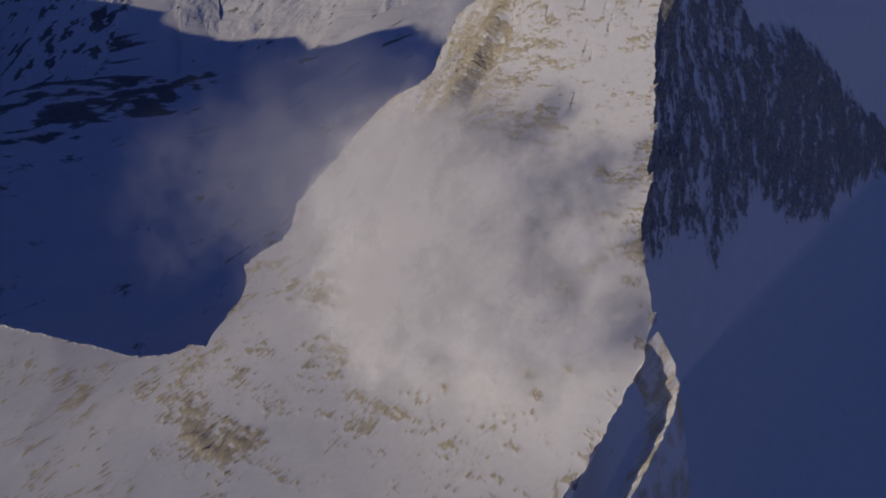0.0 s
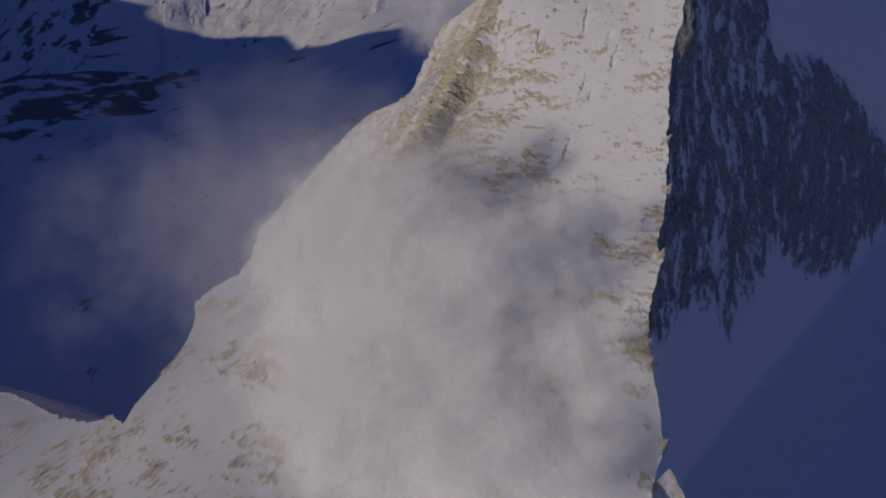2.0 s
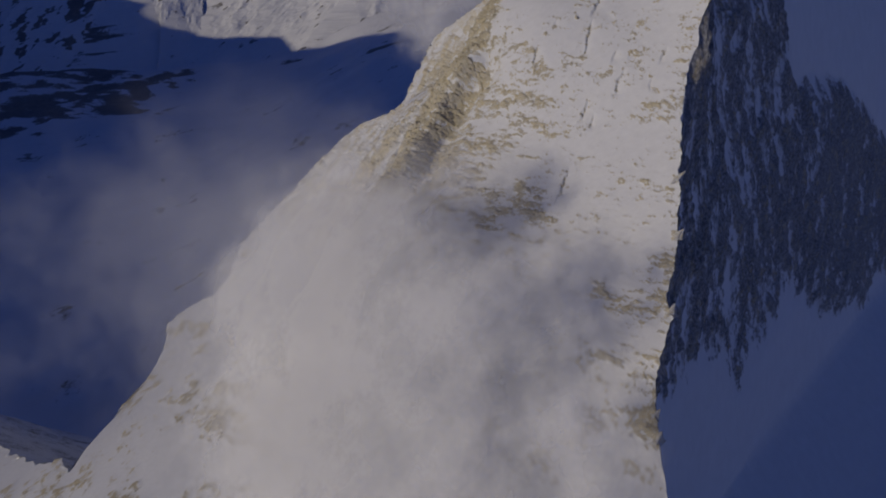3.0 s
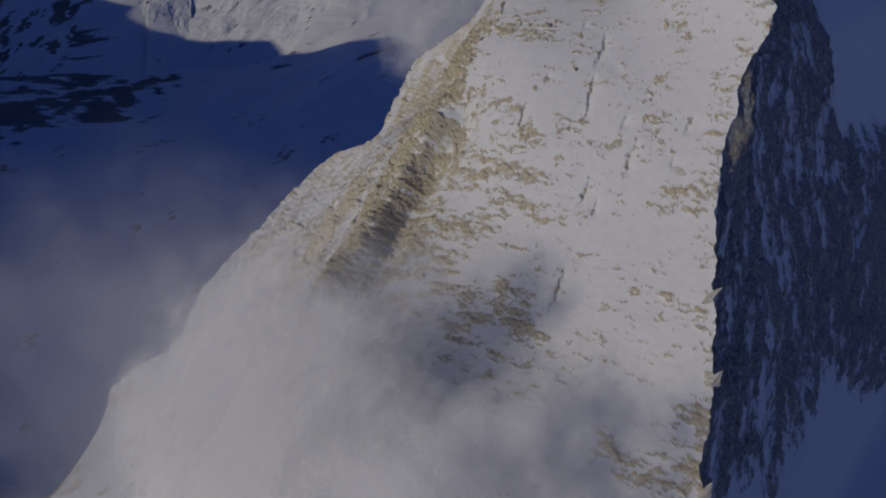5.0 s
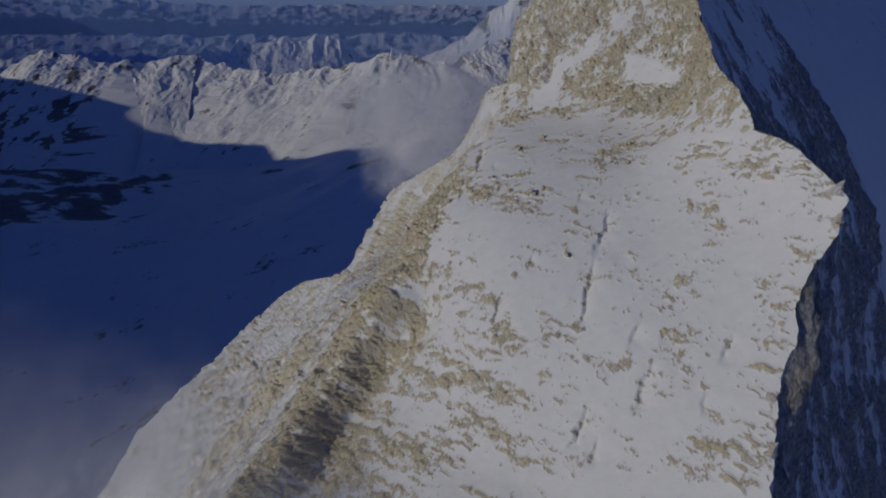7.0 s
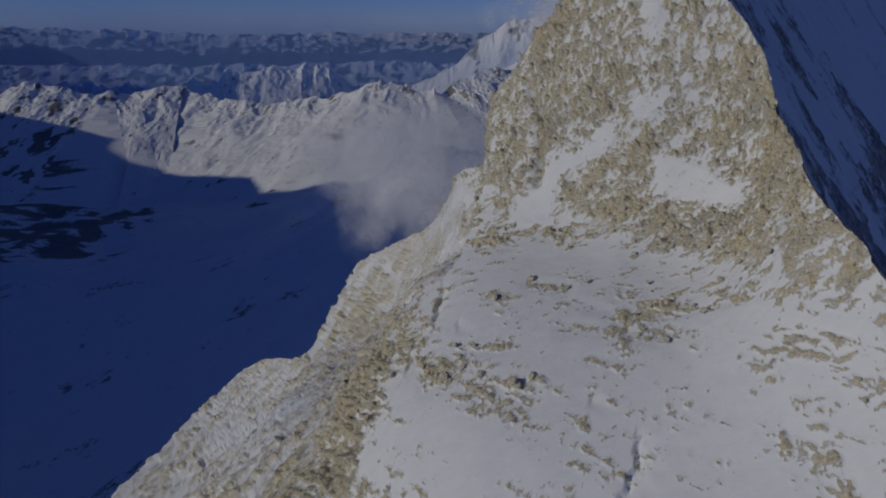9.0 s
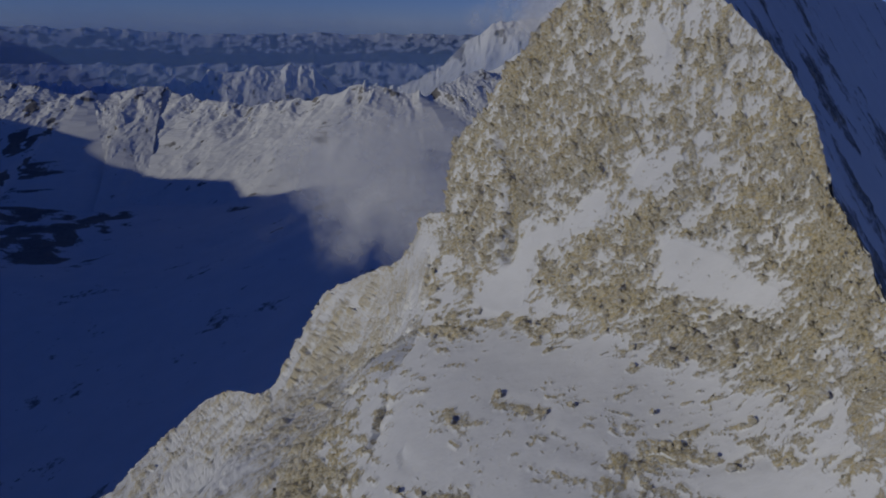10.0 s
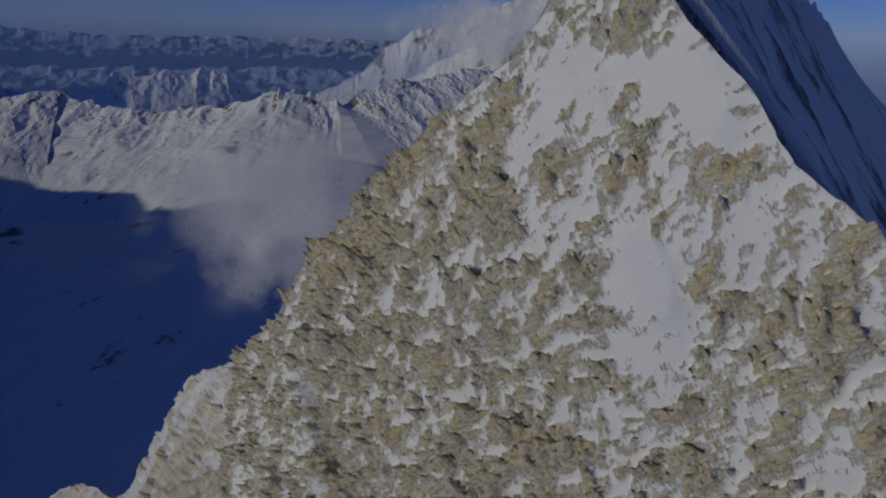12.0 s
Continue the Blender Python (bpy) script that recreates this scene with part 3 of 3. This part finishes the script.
def wall_mesh():
    """From the ridges of the face down into the shade, and on behind the summit to the far crest."""
    vs = spaced((-200, 1.2), (-125, 0.7), (30, 0.35), 77)
    top, _ = face_points(right_edge(vs), vs)
    a, b = top @ WALL_A, top @ WALL_B
    order = np.maximum.accumulate(a + np.arange(len(a)) * 1e-3)
    s = np.arange(order[0], order[-1], 0.6)
    ra, rb, rz = s, np.interp(s, order, b), np.interp(s, order, top[:, 2])
    beyond = spaced((order[-1], 0.9), (330, 2.0), 640)
    ra = np.concatenate([ra, beyond])
    rb = np.concatenate([rb, np.interp(beyond, [order[-1], 280, 300, 407, 640], [b[-1], -166.5, -168.5, -179, -205])])
    jag = 1.8 * fbm(np.stack([beyond, 0 * beyond, 0 * beyond], -1), 14, 4, 0.6) * smooth(order[-1], order[-1] + 12, beyond)
    rz = np.concatenate([rz, np.interp(beyond, [order[-1], 300, 354, 430, 500, 600, 640], [top[-1, 2], 20, 18.5, 15.5, 12, 4, -10]) + jag])
    w = spaced((0, 0.25), (8, 0.7), (60, 1.3), (190, 3.0), (330, 8.0), 480)
    D, A = np.meshgrid(w, ra, indexing="ij")
    calm_z = np.convolve(np.pad(rz, 40, mode="edge"), np.full(81, 1 / 81), mode="valid")
    Z = np.maximum(rz[None, :] + (calm_z - rz)[None, :] * smooth(0, 70, D) - D, -415 + 0 * D)
    own = np.interp(Z, WALL_Z, WALL_OUT) - 0.12 * np.maximum(A - 290, 0) * smooth(-80, 14, Z)
    first = np.interp(rz, WALL_Z, WALL_OUT) - 0.12 * np.maximum(ra - 290, 0) * smooth(-80, 14, rz)
    reach = np.interp(ra, [235, 270], [46, 60])[None, :]
    stand = rb - first
    even = np.convolve(np.pad(stand, 20, mode="edge"), np.full(41, 1 / 41), mode="valid")
    B = own + even[None, :] * np.exp(-D / reach) + (stand - even)[None, :] * np.exp(-D / 7)
    f = np.stack([A.ravel(), Z.ravel() * 0.33, 0.3 * B.ravel()], -1)
    af, zf, df = A.ravel(), Z.ravel(), D.ravel()
    # where rock shows: below the ridge down to the snow, and a spur that runs out along the wall
    floor = np.interp(af, [120, 200, 245, 260, 311, 340, 398, 430, 520], [-125, -122, -135, -154, -142, -165, -187, -178, -200]) + 14 * fbm(f, 30, 3)
    ceil = np.interp(af, [290, 305, 319, 370, 425, 520], [60, 20, -72, -86, -130, -185]) + 8 * fbm(f + 9, 18, 3)
    high = smooth(-32, 0, zf)
    cover = 0.31 * smooth(-9, 12, zf - floor) * smooth(8, -6, zf - ceil) * (1 - 0.88 * high) + 0.02 * smooth(-7, 10, zf - floor) * high + 0.004
    spur = smooth(300, 330, af) * smooth(8, -6, zf - ceil) * smooth(-7, 10, zf - floor)
    cover = np.clip(cover + 0.25 * spur + 0.25 * smooth(9, 2, df) * smooth(262, 250, af), 0.004, 0.8)
    gully = 0.55 * ridged(f, 13, 4, 0.55) + 0.7 * fbm(f, 5, 4, 0.62)
    chips = facets(af + 0.4 * fbm(f, 4, 2), zf * 0.6, 1.8, 6) + 1.1 * facets(af, zf * 0.5, 5.0, 7)
    rough = (gully - 0.2 + 0.45 * chips) / 0.62
    level = -0.62 * np.log(cover / (1 - cover))
    over = rough - level
    calm = smooth(0, 6, df)
    lift = calm * ((0.9 - 0.6 * high) * (0.6 * level + 0.25 * softplus(4 * over)) + 3.0 * spur)
    B = B + lift.reshape(B.shape)
    p = A[..., None] * WALL_A / (WALL_A @ WALL_A) + B[..., None] * WALL_B / (WALL_B @ WALL_B)
    p[..., 2] = Z
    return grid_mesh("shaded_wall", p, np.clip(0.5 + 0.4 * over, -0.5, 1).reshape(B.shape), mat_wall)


def flank_mesh():
    """The side turned away on the left, from the outline of the face down behind it."""
    vs = spaced((-400, 3.0), (-310, 2.0), (50, 0.6), 77)
    top, _ = face_points(left_edge(vs), vs)
    k = np.linspace(0, 1, 40)[:, None, None] ** 1.3 * 260
    p = top[None] + k * np.array([0.42, 0.5, -0.85])
    flat = p.reshape(-1, 3)
    p = p + ((k[..., 0] / 260) ** 0.5 * 7 * fbm(flat, 26, 4).reshape(k.shape[0], -1))[..., None] * np.array([0.6, 0.5, 0.6])
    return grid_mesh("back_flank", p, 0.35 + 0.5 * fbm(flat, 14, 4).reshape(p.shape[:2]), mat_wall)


def part_of(parent, data, name):
    ob = new(name, data)
    ob.parent = parent
    return ob


peak = tagged(new("mountain_peak"), "steep pyramid peak of ochre rock half covered in fresh snow", "mountain")
face_data, peak_p, peak_rock, peak_u, peak_v = face_mesh()
part_of(peak, face_data, "sunlit_face")
part_of(peak, wall_mesh(), "shaded_wall")
part_of(peak, flank_mesh(), "back_flank")


def lit_rib():
    """A thin fin of rock below the right ridge whose edge catches the sun."""
    line = np.array([(72.4, 147.6, -116.5), (75.8, 143.7, -124.4), (77.4, 141.6, -133.1), (73.3, 137.7, -141.4), (66.7, 132.1, -147.5), (62.4, 128.5, -151.7), (55.9, 122.7, -156)], float)
    s = np.linspace(0, 6, 150)
    c = np.stack([np.interp(s, np.arange(7), line[:, k]) for k in range(3)], -1)
    c[:, 2] += 1.2 * fbm(c, 6, 4, 0.6)
    c[:, 0] += 0.8 * fbm(c + 11, 4, 3, 0.6)
    rows = []
    for k in np.linspace(-1, 1, 61):
        d = abs(k) ** 1.4
        rows.append(c + ([-7.5 * d, 2.5 * d, -13 * d] if k < 0 else [9 * d, -6 * d, -70 * d]))
    p = np.stack(rows)
    flat = p.reshape(-1, 3)
    g = fbm(flat * [1, 1, 0.5], 5, 4, 0.65)
    p = p + (0.9 * g.reshape(p.shape[:2]))[..., None] * np.array([-0.5, -0.5, 0.3]) * np.abs(np.linspace(-1, 1, 61))[:, None, None] ** 0.5
    return grid_mesh("rock_rib", p, (0.42 + 0.7 * g).reshape(p.shape[:2]), mat_peak)


part_of(peak, lit_rib(), "rock_rib")


# ---- ground: one sheet out to the horizon ----
def ground_height(x, y):
    rise = 265 * np.exp(-(((x - 190) / 370) ** 2)) * np.clip(1.05 - y / 3600, 0.2, 1.0) * (0.5 + 0.5 * smooth(260, 620, y))
    z = -425 + rise - 70 * smooth(60, 200, x) * smooth(420, 250, y)
    p = np.stack([x, y, 0 * x], -1)
    z = z + 34 * fbm(p, 520, 5) + 16 * ridged(p, 300, 4) * smooth(-100, -500, x)
    z = z - 60 * smooth(2400, 4200, y)
    return z


def outcrops(x, y):
    """Share of bare rock in the valley: low bluffs and moraines."""
    share = 0 * x
    for a, b, wide, deep, k in ((-900, 2130, 300, 330, .5), (-720, 1900, 220, 280, .5), (-650, 1530, 180, 190, .5), (-540, 1560, 120, 110, .4), (-431, 1420, 70, 35, .35), (-468, 1737, 85, 70, .5),
                                (-258, 1458, 26, 22, .5), (-108, 1749, 110, 80, .4), (0, 1900, 140, 110, .4), (-22, 1290, 75, 24, .5), (30, 1345, 45, 30, .5), (60, 1560, 90, 60, .35)):
        share = share + k * np.exp(-(((x - a) / wide) ** 2 + ((y - b) / deep) ** 2))
    return share


def ground_mesh():
    r = np.concatenate([[0.0], 25 * 1.0135 ** np.arange(0, 420)])
    r = r[r < 5600]
    th = np.radians(np.arange(0, 360, 0.75))
    R, TH = np.meshgrid(r, th, indexing="ij")
    x, y = 60 + R * np.cos(TH), 200 + R * np.sin(TH)
    xf, yf = x.ravel(), y.ravel()
    z = ground_height(xf, yf)
    p = np.stack([xf, yf, z], -1)
    cover = 0.02 + 0 * xf
    cover += outcrops(xf, yf)
    cover += 1.4 * smooth(2450, 2800, yf)
    g = fbm(p, 70, 6, 0.66)
    rock = np.clip((cover - evened(g)) / 0.3 + 0.4, 0, 1)
    p[:, 2] += rock * 8 * fbm(p, 40, 4)
    return grid_mesh("ground", p.reshape(*R.shape, 3), rock.reshape(R.shape), mat_ground, True)


ground = tagged(new("ground", ground_mesh()), "shaded snowy valley floor with dark rock bands", "ground", kind="structure")


# ---- mountain ranges ----
def range_mesh(name, crest, front, back, width, amp, size, cover, material, spires=(), rows=150, step=9.0, caps=0.0, blur=0.3, foot=0.0):
    """A range along a crest line of (x, y, z): its slopes fall to both sides, cut by ribs and gullies."""
    c = np.array(crest, float)
    along = np.concatenate([[0], np.cumsum(np.hypot(*np.diff(c[:, :2], axis=0).T))])
    s = np.arange(0, along[-1], step)
    line = np.stack([np.interp(s, along, c[:, k]) for k in range(3)], -1)
    tang = np.gradient(line[:, :2], axis=0)
    tang /= np.linalg.norm(tang, axis=1)[:, None]
    side = np.stack([-tang[:, 1], tang[:, 0]], -1)
    k = np.linspace(-1, 1, rows)
    d = np.sign(k) * np.abs(k) ** 1.35 * width
    D, S = np.meshgrid(d, s, indexing="ij")
    x = line[None, :, 0] + side[None, :, 0] * D
    y = line[None, :, 1] + side[None, :, 1] * D
    xf, yf, df = x.ravel(), y.ravel(), D.ravel()
    z = np.broadcast_to(line[None, :, 2], D.shape).ravel() - np.where(df < 0, front, back) * np.abs(df)
    flat = np.stack([xf, yf, 0 * xf], -1)
    near = np.exp(-np.abs(df) / (0.32 * width))
    z = z - 1.1 * np.maximum(np.abs(df) - 0.72 * width, 0)
    rib = np.stack([S.ravel() + 45 * fbm(flat, 180, 4), df * 0.4, 0 * xf], -1)
    z = z + amp * (ridged(rib + 31, size, 6, 0.52) - 0.5) * (0.12 + 0.88 * near) + 0.5 * amp * fbm(flat, size * 2.5, 3) + 0.16 * amp * near * ridged(flat, 0.3 * size, 3, 0.6) + 0.05 * amp * (0.3 + near) * fbm(flat, 0.14 * size, 2, 0.6)
    for px, py, h, w in spires:
        z = z + h * np.exp(-(np.hypot(xf - px, yf - py) / w) ** 1.2)
    p = np.stack([xf, yf, z], -1)
    n = normals_of(p.reshape(*D.shape, 3)).reshape(-1, 3)
    g = 0.8 * fbm(np.stack([S.ravel(), df * 0.5, z * 0.3], -1), size * 0.3, 5, 0.65) + 1.6 * n[:, 2] + caps * near + 0.9 * (caps == 0) * smooth(0.6, 0.72, np.abs(df) / width)
    rock = np.clip((cover - evened(g)) / blur + 0.5 + foot * np.clip(3.0 * outcrops(xf, yf) + 0.9 * fbm(p, 60, 5, 0.66) - 0.9, 0, 1), -0.3, 1)
    return grid_mesh(name, p.reshape(*D.shape, 3), rock.reshape(D.shape), material, crisp=True)


CREST_NEAR = [(-1836, 2440, -313), (-1103, 2436, -249), (-909, 2410, -180), (-672, 2378, -206), (-594, 2406, -193), (-466, 2420, -200), (-327, 2313, -233), (-150, 2241, -223), (-14, 2152, -210), (82, 2087, -187), (173, 2054, -186), (266, 2046, -187), (336, 2091, -161), (423, 2130, -142), (537, 2170, -123), (918, 2250, -88)]
spiky_range = tagged(new("mountain_range", range_mesh("mountain_range", CREST_NEAR, 0.40, 0.9, 820, 19, 105, 0.11, mat_range,
    spires=[(114, 2070, 8, 34), (98, 2078, 6, 40), (173, 2054, 8, 24), (76, 2090, 5, 40), (-14, 2152, 8, 24), (-909, 2410, 14, 40)], rows=300, step=6.0, foot=1.0)),
    "jagged sunlit range of snow and rock with a pointed spire", "mountain range")
CREST_SPUR = [(-451, 2400, -209), (-482, 2290, -249), (-499, 2160, -309), (-504, 2040, -389), (-510, 1970, -494), (-514, 1900, -634)]
spur = tagged(new("mountain_spur", range_mesh("mountain_spur", CREST_SPUR, 0.55, 0.55, 200, 14, 60, 0.12, mat_range, rows=90, step=4.0)),
    "snow and rock spur running down into the shaded valley", "mountain spur")
CREST_MID = [(-1474, 2850, -250), (-985, 2898, -240), (-662, 3006, -245), (-494, 3047, -226), (-401, 3068, -192), (-336, 3077, -198), (-180, 3096, -190), (-60, 3106, -212), (30, 3103, -262), (241, 3099, -280), (629, 3100, -256)]
tagged(new("mountain_range", range_mesh("mountain_range", CREST_MID, 0.5, 0.6, 420, 34, 95, 0.32, mat_range, rows=120, step=9.0, caps=0.9)),
    "second range of snowy peaks beyond a blue valley", "mountain range")
CREST_RIGHT = [(230, 2960, -330), (371, 2950, -222), (591, 2926, -62), (762, 2889, -6), (930, 2841, 52), (1109, 2775, 107), (1276, 2697, 182), (1623, 2600, 232)]
massif = tagged(new("mountain_massif", range_mesh("mountain_massif", CREST_RIGHT, 0.75, 0.8, 620, 38, 170, 0.07, mat_range, rows=130, step=10.0)),
    "broad snow-covered massif rising behind drifting cloud", "mountain")
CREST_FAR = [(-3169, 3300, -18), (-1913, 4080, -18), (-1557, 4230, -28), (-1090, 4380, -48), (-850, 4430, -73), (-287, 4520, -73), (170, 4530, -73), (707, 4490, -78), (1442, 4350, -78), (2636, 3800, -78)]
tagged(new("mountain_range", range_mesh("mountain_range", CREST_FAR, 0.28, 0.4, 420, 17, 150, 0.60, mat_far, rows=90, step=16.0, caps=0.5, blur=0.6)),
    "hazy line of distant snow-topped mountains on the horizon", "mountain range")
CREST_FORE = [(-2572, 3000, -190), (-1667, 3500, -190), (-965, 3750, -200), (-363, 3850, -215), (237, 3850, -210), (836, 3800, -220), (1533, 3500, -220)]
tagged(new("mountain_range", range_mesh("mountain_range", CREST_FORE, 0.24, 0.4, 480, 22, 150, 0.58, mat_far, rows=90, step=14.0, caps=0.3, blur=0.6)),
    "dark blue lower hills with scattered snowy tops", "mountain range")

# the high ridge beyond the valley's other side, which keeps the floor in shade
CREST_SHADE = [(-1560, 2700, 180), (-1500, 2354, -20), (-1500, 2234, -79), (-1500, 2080, -50), (-1500, 2018, -36), (-1500, 1927, -15), (-1500, 1862, -7), (-1500, 1757, -37), (-1500, 1663, -23), (-1500, 1608, -10), (-1500, 1517, 34), (-1500, 1440, 64), (-1500, 1322, 61), (-1490, 1262, 90), (-1475, 1102, 170), (-1475, 900, 230), (-1480, 500, 290), (-1490, 215, 290), (-1540, -14, 150), (-1560, -134, 163), (-1560, -184, 181), (-1560, -226, 211), (-1560, -272, 233), (-1560, -344, 245), (-1560, -424, 225)]
tagged(new("mountain_ridge", range_mesh("mountain_ridge", CREST_SHADE, 1.3, 1.3, 360, 8, 160, 0.3, mat_range, rows=70, step=16.0)),
    "snowy ridge whose shadow fills the valley", "mountain ridge")


# ---- clouds ----
def cloud(label, pose_m, half, layers, radii, peak, lump, swell, body=0.62, tint=(0.98, 0.98, 0.985)):
    """Layers of mist: sheets across the object's z, each swollen unevenly."""
    sheets_v, sheets_f = [], []
    n = 40
    for k, h in enumerate(layers):
        a = np.linspace(-1, 1, n)
        A, B = np.meshgrid(a * half[0], a * half[1], indexing="ij")
        p = np.stack([A.ravel(), B.ravel(), np.full(n * n, float(h))], -1)
        p[:, 2] += swell * fbm(p + 13 * k, half[0] * 0.5, 3)
        base = k * n * n
        i = np.arange(n * n).reshape(n, n) + base
        sheets_v.append(p)
        sheets_f.append(np.stack([i[:-1, :-1], i[1:, :-1], i[1:, 1:], i[:-1, 1:]], -1).reshape(-1, 4))
    me = bpy.data.meshes.new("cloud")
    me.from_pydata(np.concatenate(sheets_v).tolist(), [], np.concatenate(sheets_f).tolist())
    me.polygons.foreach_set("use_smooth", np.ones(len(me.polygons), dtype=bool))
    me.materials.append(cloud_material("cloud vapour", radii, peak, lump, body, tint))
    ob = tagged(new("cloud", me), label, "cloud", kind="stuff")
    ob.matrix_world = pose_m
    return ob


def frame_of(centre, ex, ez):
    """A pose from its centre, x direction and z direction."""
    ez = Vector(ez).normalized()
    ey = ez.cross(Vector(ex)).normalized()
    ex = ey.cross(ez)
    m = Matrix((ex, ey, ez)).transposed().to_4x4()
    m.translation = centre
    return m


def on_face(u, v, w):
    return Vector((FACE_C + FACE_U * u + FACE_V * v + FACE_N * w).tolist())


cloud("bank of thin white mist hugging the lower sunlit face", frame_of(on_face(-28, -94, 11), Vector(FACE_U.tolist()), FACE_N.tolist()),
      (115, 88), (-4, 0, 4, 9, 14), (80, 62, 46), 0.40, 30, 6)
cloud("soft puff of mist spilling over the edge of the face", frame_of((-18, 262, -106), (1, 0, 0.1), (-0.1, -1, 0.35)),
      (125, 78), (-36, -18, 0, 18, 36), (94, 58, 62), 0.11, 40, 9)
cloud("wisp of grey cloud drifting before the far range", frame_of((92, 670, -95), (1, 0.1, 0), (-0.1, -1, 0.1)),
      (104, 80), (-24, -8, 8, 24), (86, 64, 48), 0.40, 42, 6)
cloud("pale cloud lying against the snowy massif", frame_of((880, 2500, 10), (1, -0.2, 0), (-0.2, -1, 0.1)),
      (520, 190), (-60, 0, 60), (430, 140, 120), 0.5, 170, 20)
cloud("thin blue haze between the far ranges", frame_of((-300, 2760, -240), (1, 0, 0), (0, -1, 0)),
      (3200, 330), (0, -500), (5200, 380, 900), 0.28, 2500, 10, 0.5, (0.26, 0.47, 0.95))


# ---- pinnacles on the ridges ----
def pinnacle(name, base, height, width, lean_x, parent, material, seed, rocky):
    """A leaning tooth of rock: stacked uneven rings drawn in to a blunt tip."""
    rng = random.Random(seed)
    bm = bmesh.new()
    rings, sides = 8, 11
    wob = [0.7 + 0.6 * rng.random() for _ in range(sides)]
    rows = []
    for k in range(rings):
        f = k / (rings - 1)
        rad = width * (1 - f) ** 0.8 * (0.85 + 0.3 * rng.random()) + 0.05 * width
        row = []
        for j in range(sides):
            a = 2 * math.pi * j / sides
            w = wob[j] * (0.85 + 0.3 * rng.random())
            row.append(bm.verts.new((rad * w * math.cos(a) + lean_x * f * f * height, rad * w * 0.8 * math.sin(a), f * height - 0.35 * height)))
        rows.append(row)
    for a, b in zip(rows[:-1], rows[1:]):
        for j in range(sides):
            bm.faces.new((a[j], a[(j + 1) % sides], b[(j + 1) % sides], b[j]))
    bm.faces.new(rows[-1])
    me = bpy.data.meshes.new(name)
    bm.to_mesh(me)
    bm.free()
    me.attributes.new("rock", "FLOAT", "POINT").data.foreach_set("value", np.full(len(me.vertices), rocky, dtype=np.float32))
    me.materials.append(material)
    ob = new(name, me)
    ob.parent = parent
    ob.matrix_world = pose(*base, 0, 0, rng.random() * 40 - 20)
    return ob


for k, (up, h, w, lx) in enumerate([(36.5, 1.8, 1.0, 0.5), (33, 1.4, 0.8, 0.4), (-15.5, 3.0, 1.2, 0.6), (-28, 2.4, 1.2, 0.5), (-45, 3.2, 1.5, 0.4), (-66, 2.6, 1.2, 0.4), (-70, 3.0, 1.5, 0.3), (3, 1.8, 0.9, 0.4), (-85, 3.4, 1.5, 0.4)]):
    up = np.array([float(up)])
    (x, y, z), = face_points(right_edge(up) + 0.4, up)[0]
    pinnacle("pinnacle", (float(x), float(y), float(z)), h, w, lx, peak, mat_peak, 40 + k, 0.55)

for k, (x, y, z, h, w) in enumerate([(110, 2060, -176, 68, 11), (97, 2068, -180, 48, 12), (84, 2076, -184, 40, 12), (124, 2054, -182, 42, 10), (166, 2046, -184, 50, 11), (186, 2044, -186, 32, 10), (-14, 2152, -218, 26, 18), (-327, 2313, -234, 24, 22), (-909, 2410, -180, 26, 30), (266, 2046, -202, 26, 16)]):
    pinnacle("spire", (x, y, z), h, w, 0.06, spiky_range, mat_range, 70 + k, 0.4)


# ---- loose blocks on the peak ----
def block_mesh(seed):
    rng = random.Random(seed)
    bm = bmesh.new()
    bmesh.ops.create_icosphere(bm, subdivisions=1, radius=1)
    for vert in bm.verts:
        vert.co *= 0.72 + 0.5 * rng.random()
        vert.co.x *= 1.25
        vert.co.z *= 0.5
    me = bpy.data.meshes.new("rock")
    bm.to_mesh(me)
    bm.free()
    me.attributes.new("rock", "FLOAT", "POINT").data.foreach_set("value", np.full(len(me.vertices), 0.72, dtype=np.float32))
    me.materials.append(mat_peak)
    return me


blocks = [block_mesh(k) for k in range(7)]
pick = np.where((peak_rock > 0.8) & (peak_v > 10) & (peak_v < 52) & (peak_u < 40) & (peak_u > right_edge(peak_v) + 1) & (peak_u < left_edge(peak_v) - 1))[0]
rng = np.random.RandomState(5)
for k, i in enumerate(rng.choice(pick, 150, replace=False)):
    ob = new("rock", blocks[k % 7])
    size = (0.12 + 0.006 * max(0.0, 70 - peak_v[i])) * (0.6 + 0.8 * rng.rand())
    turn = Vector(FACE_N.tolist()).to_track_quat("Z", "Y").to_matrix().to_4x4()
    ob.parent = peak
    ob.matrix_world = Matrix.Translation(peak_p[i].tolist()) @ turn @ pose(0, 0, 0, 0, 0, float(rng.rand() * 360)) @ Matrix.Scale(float(size), 4)
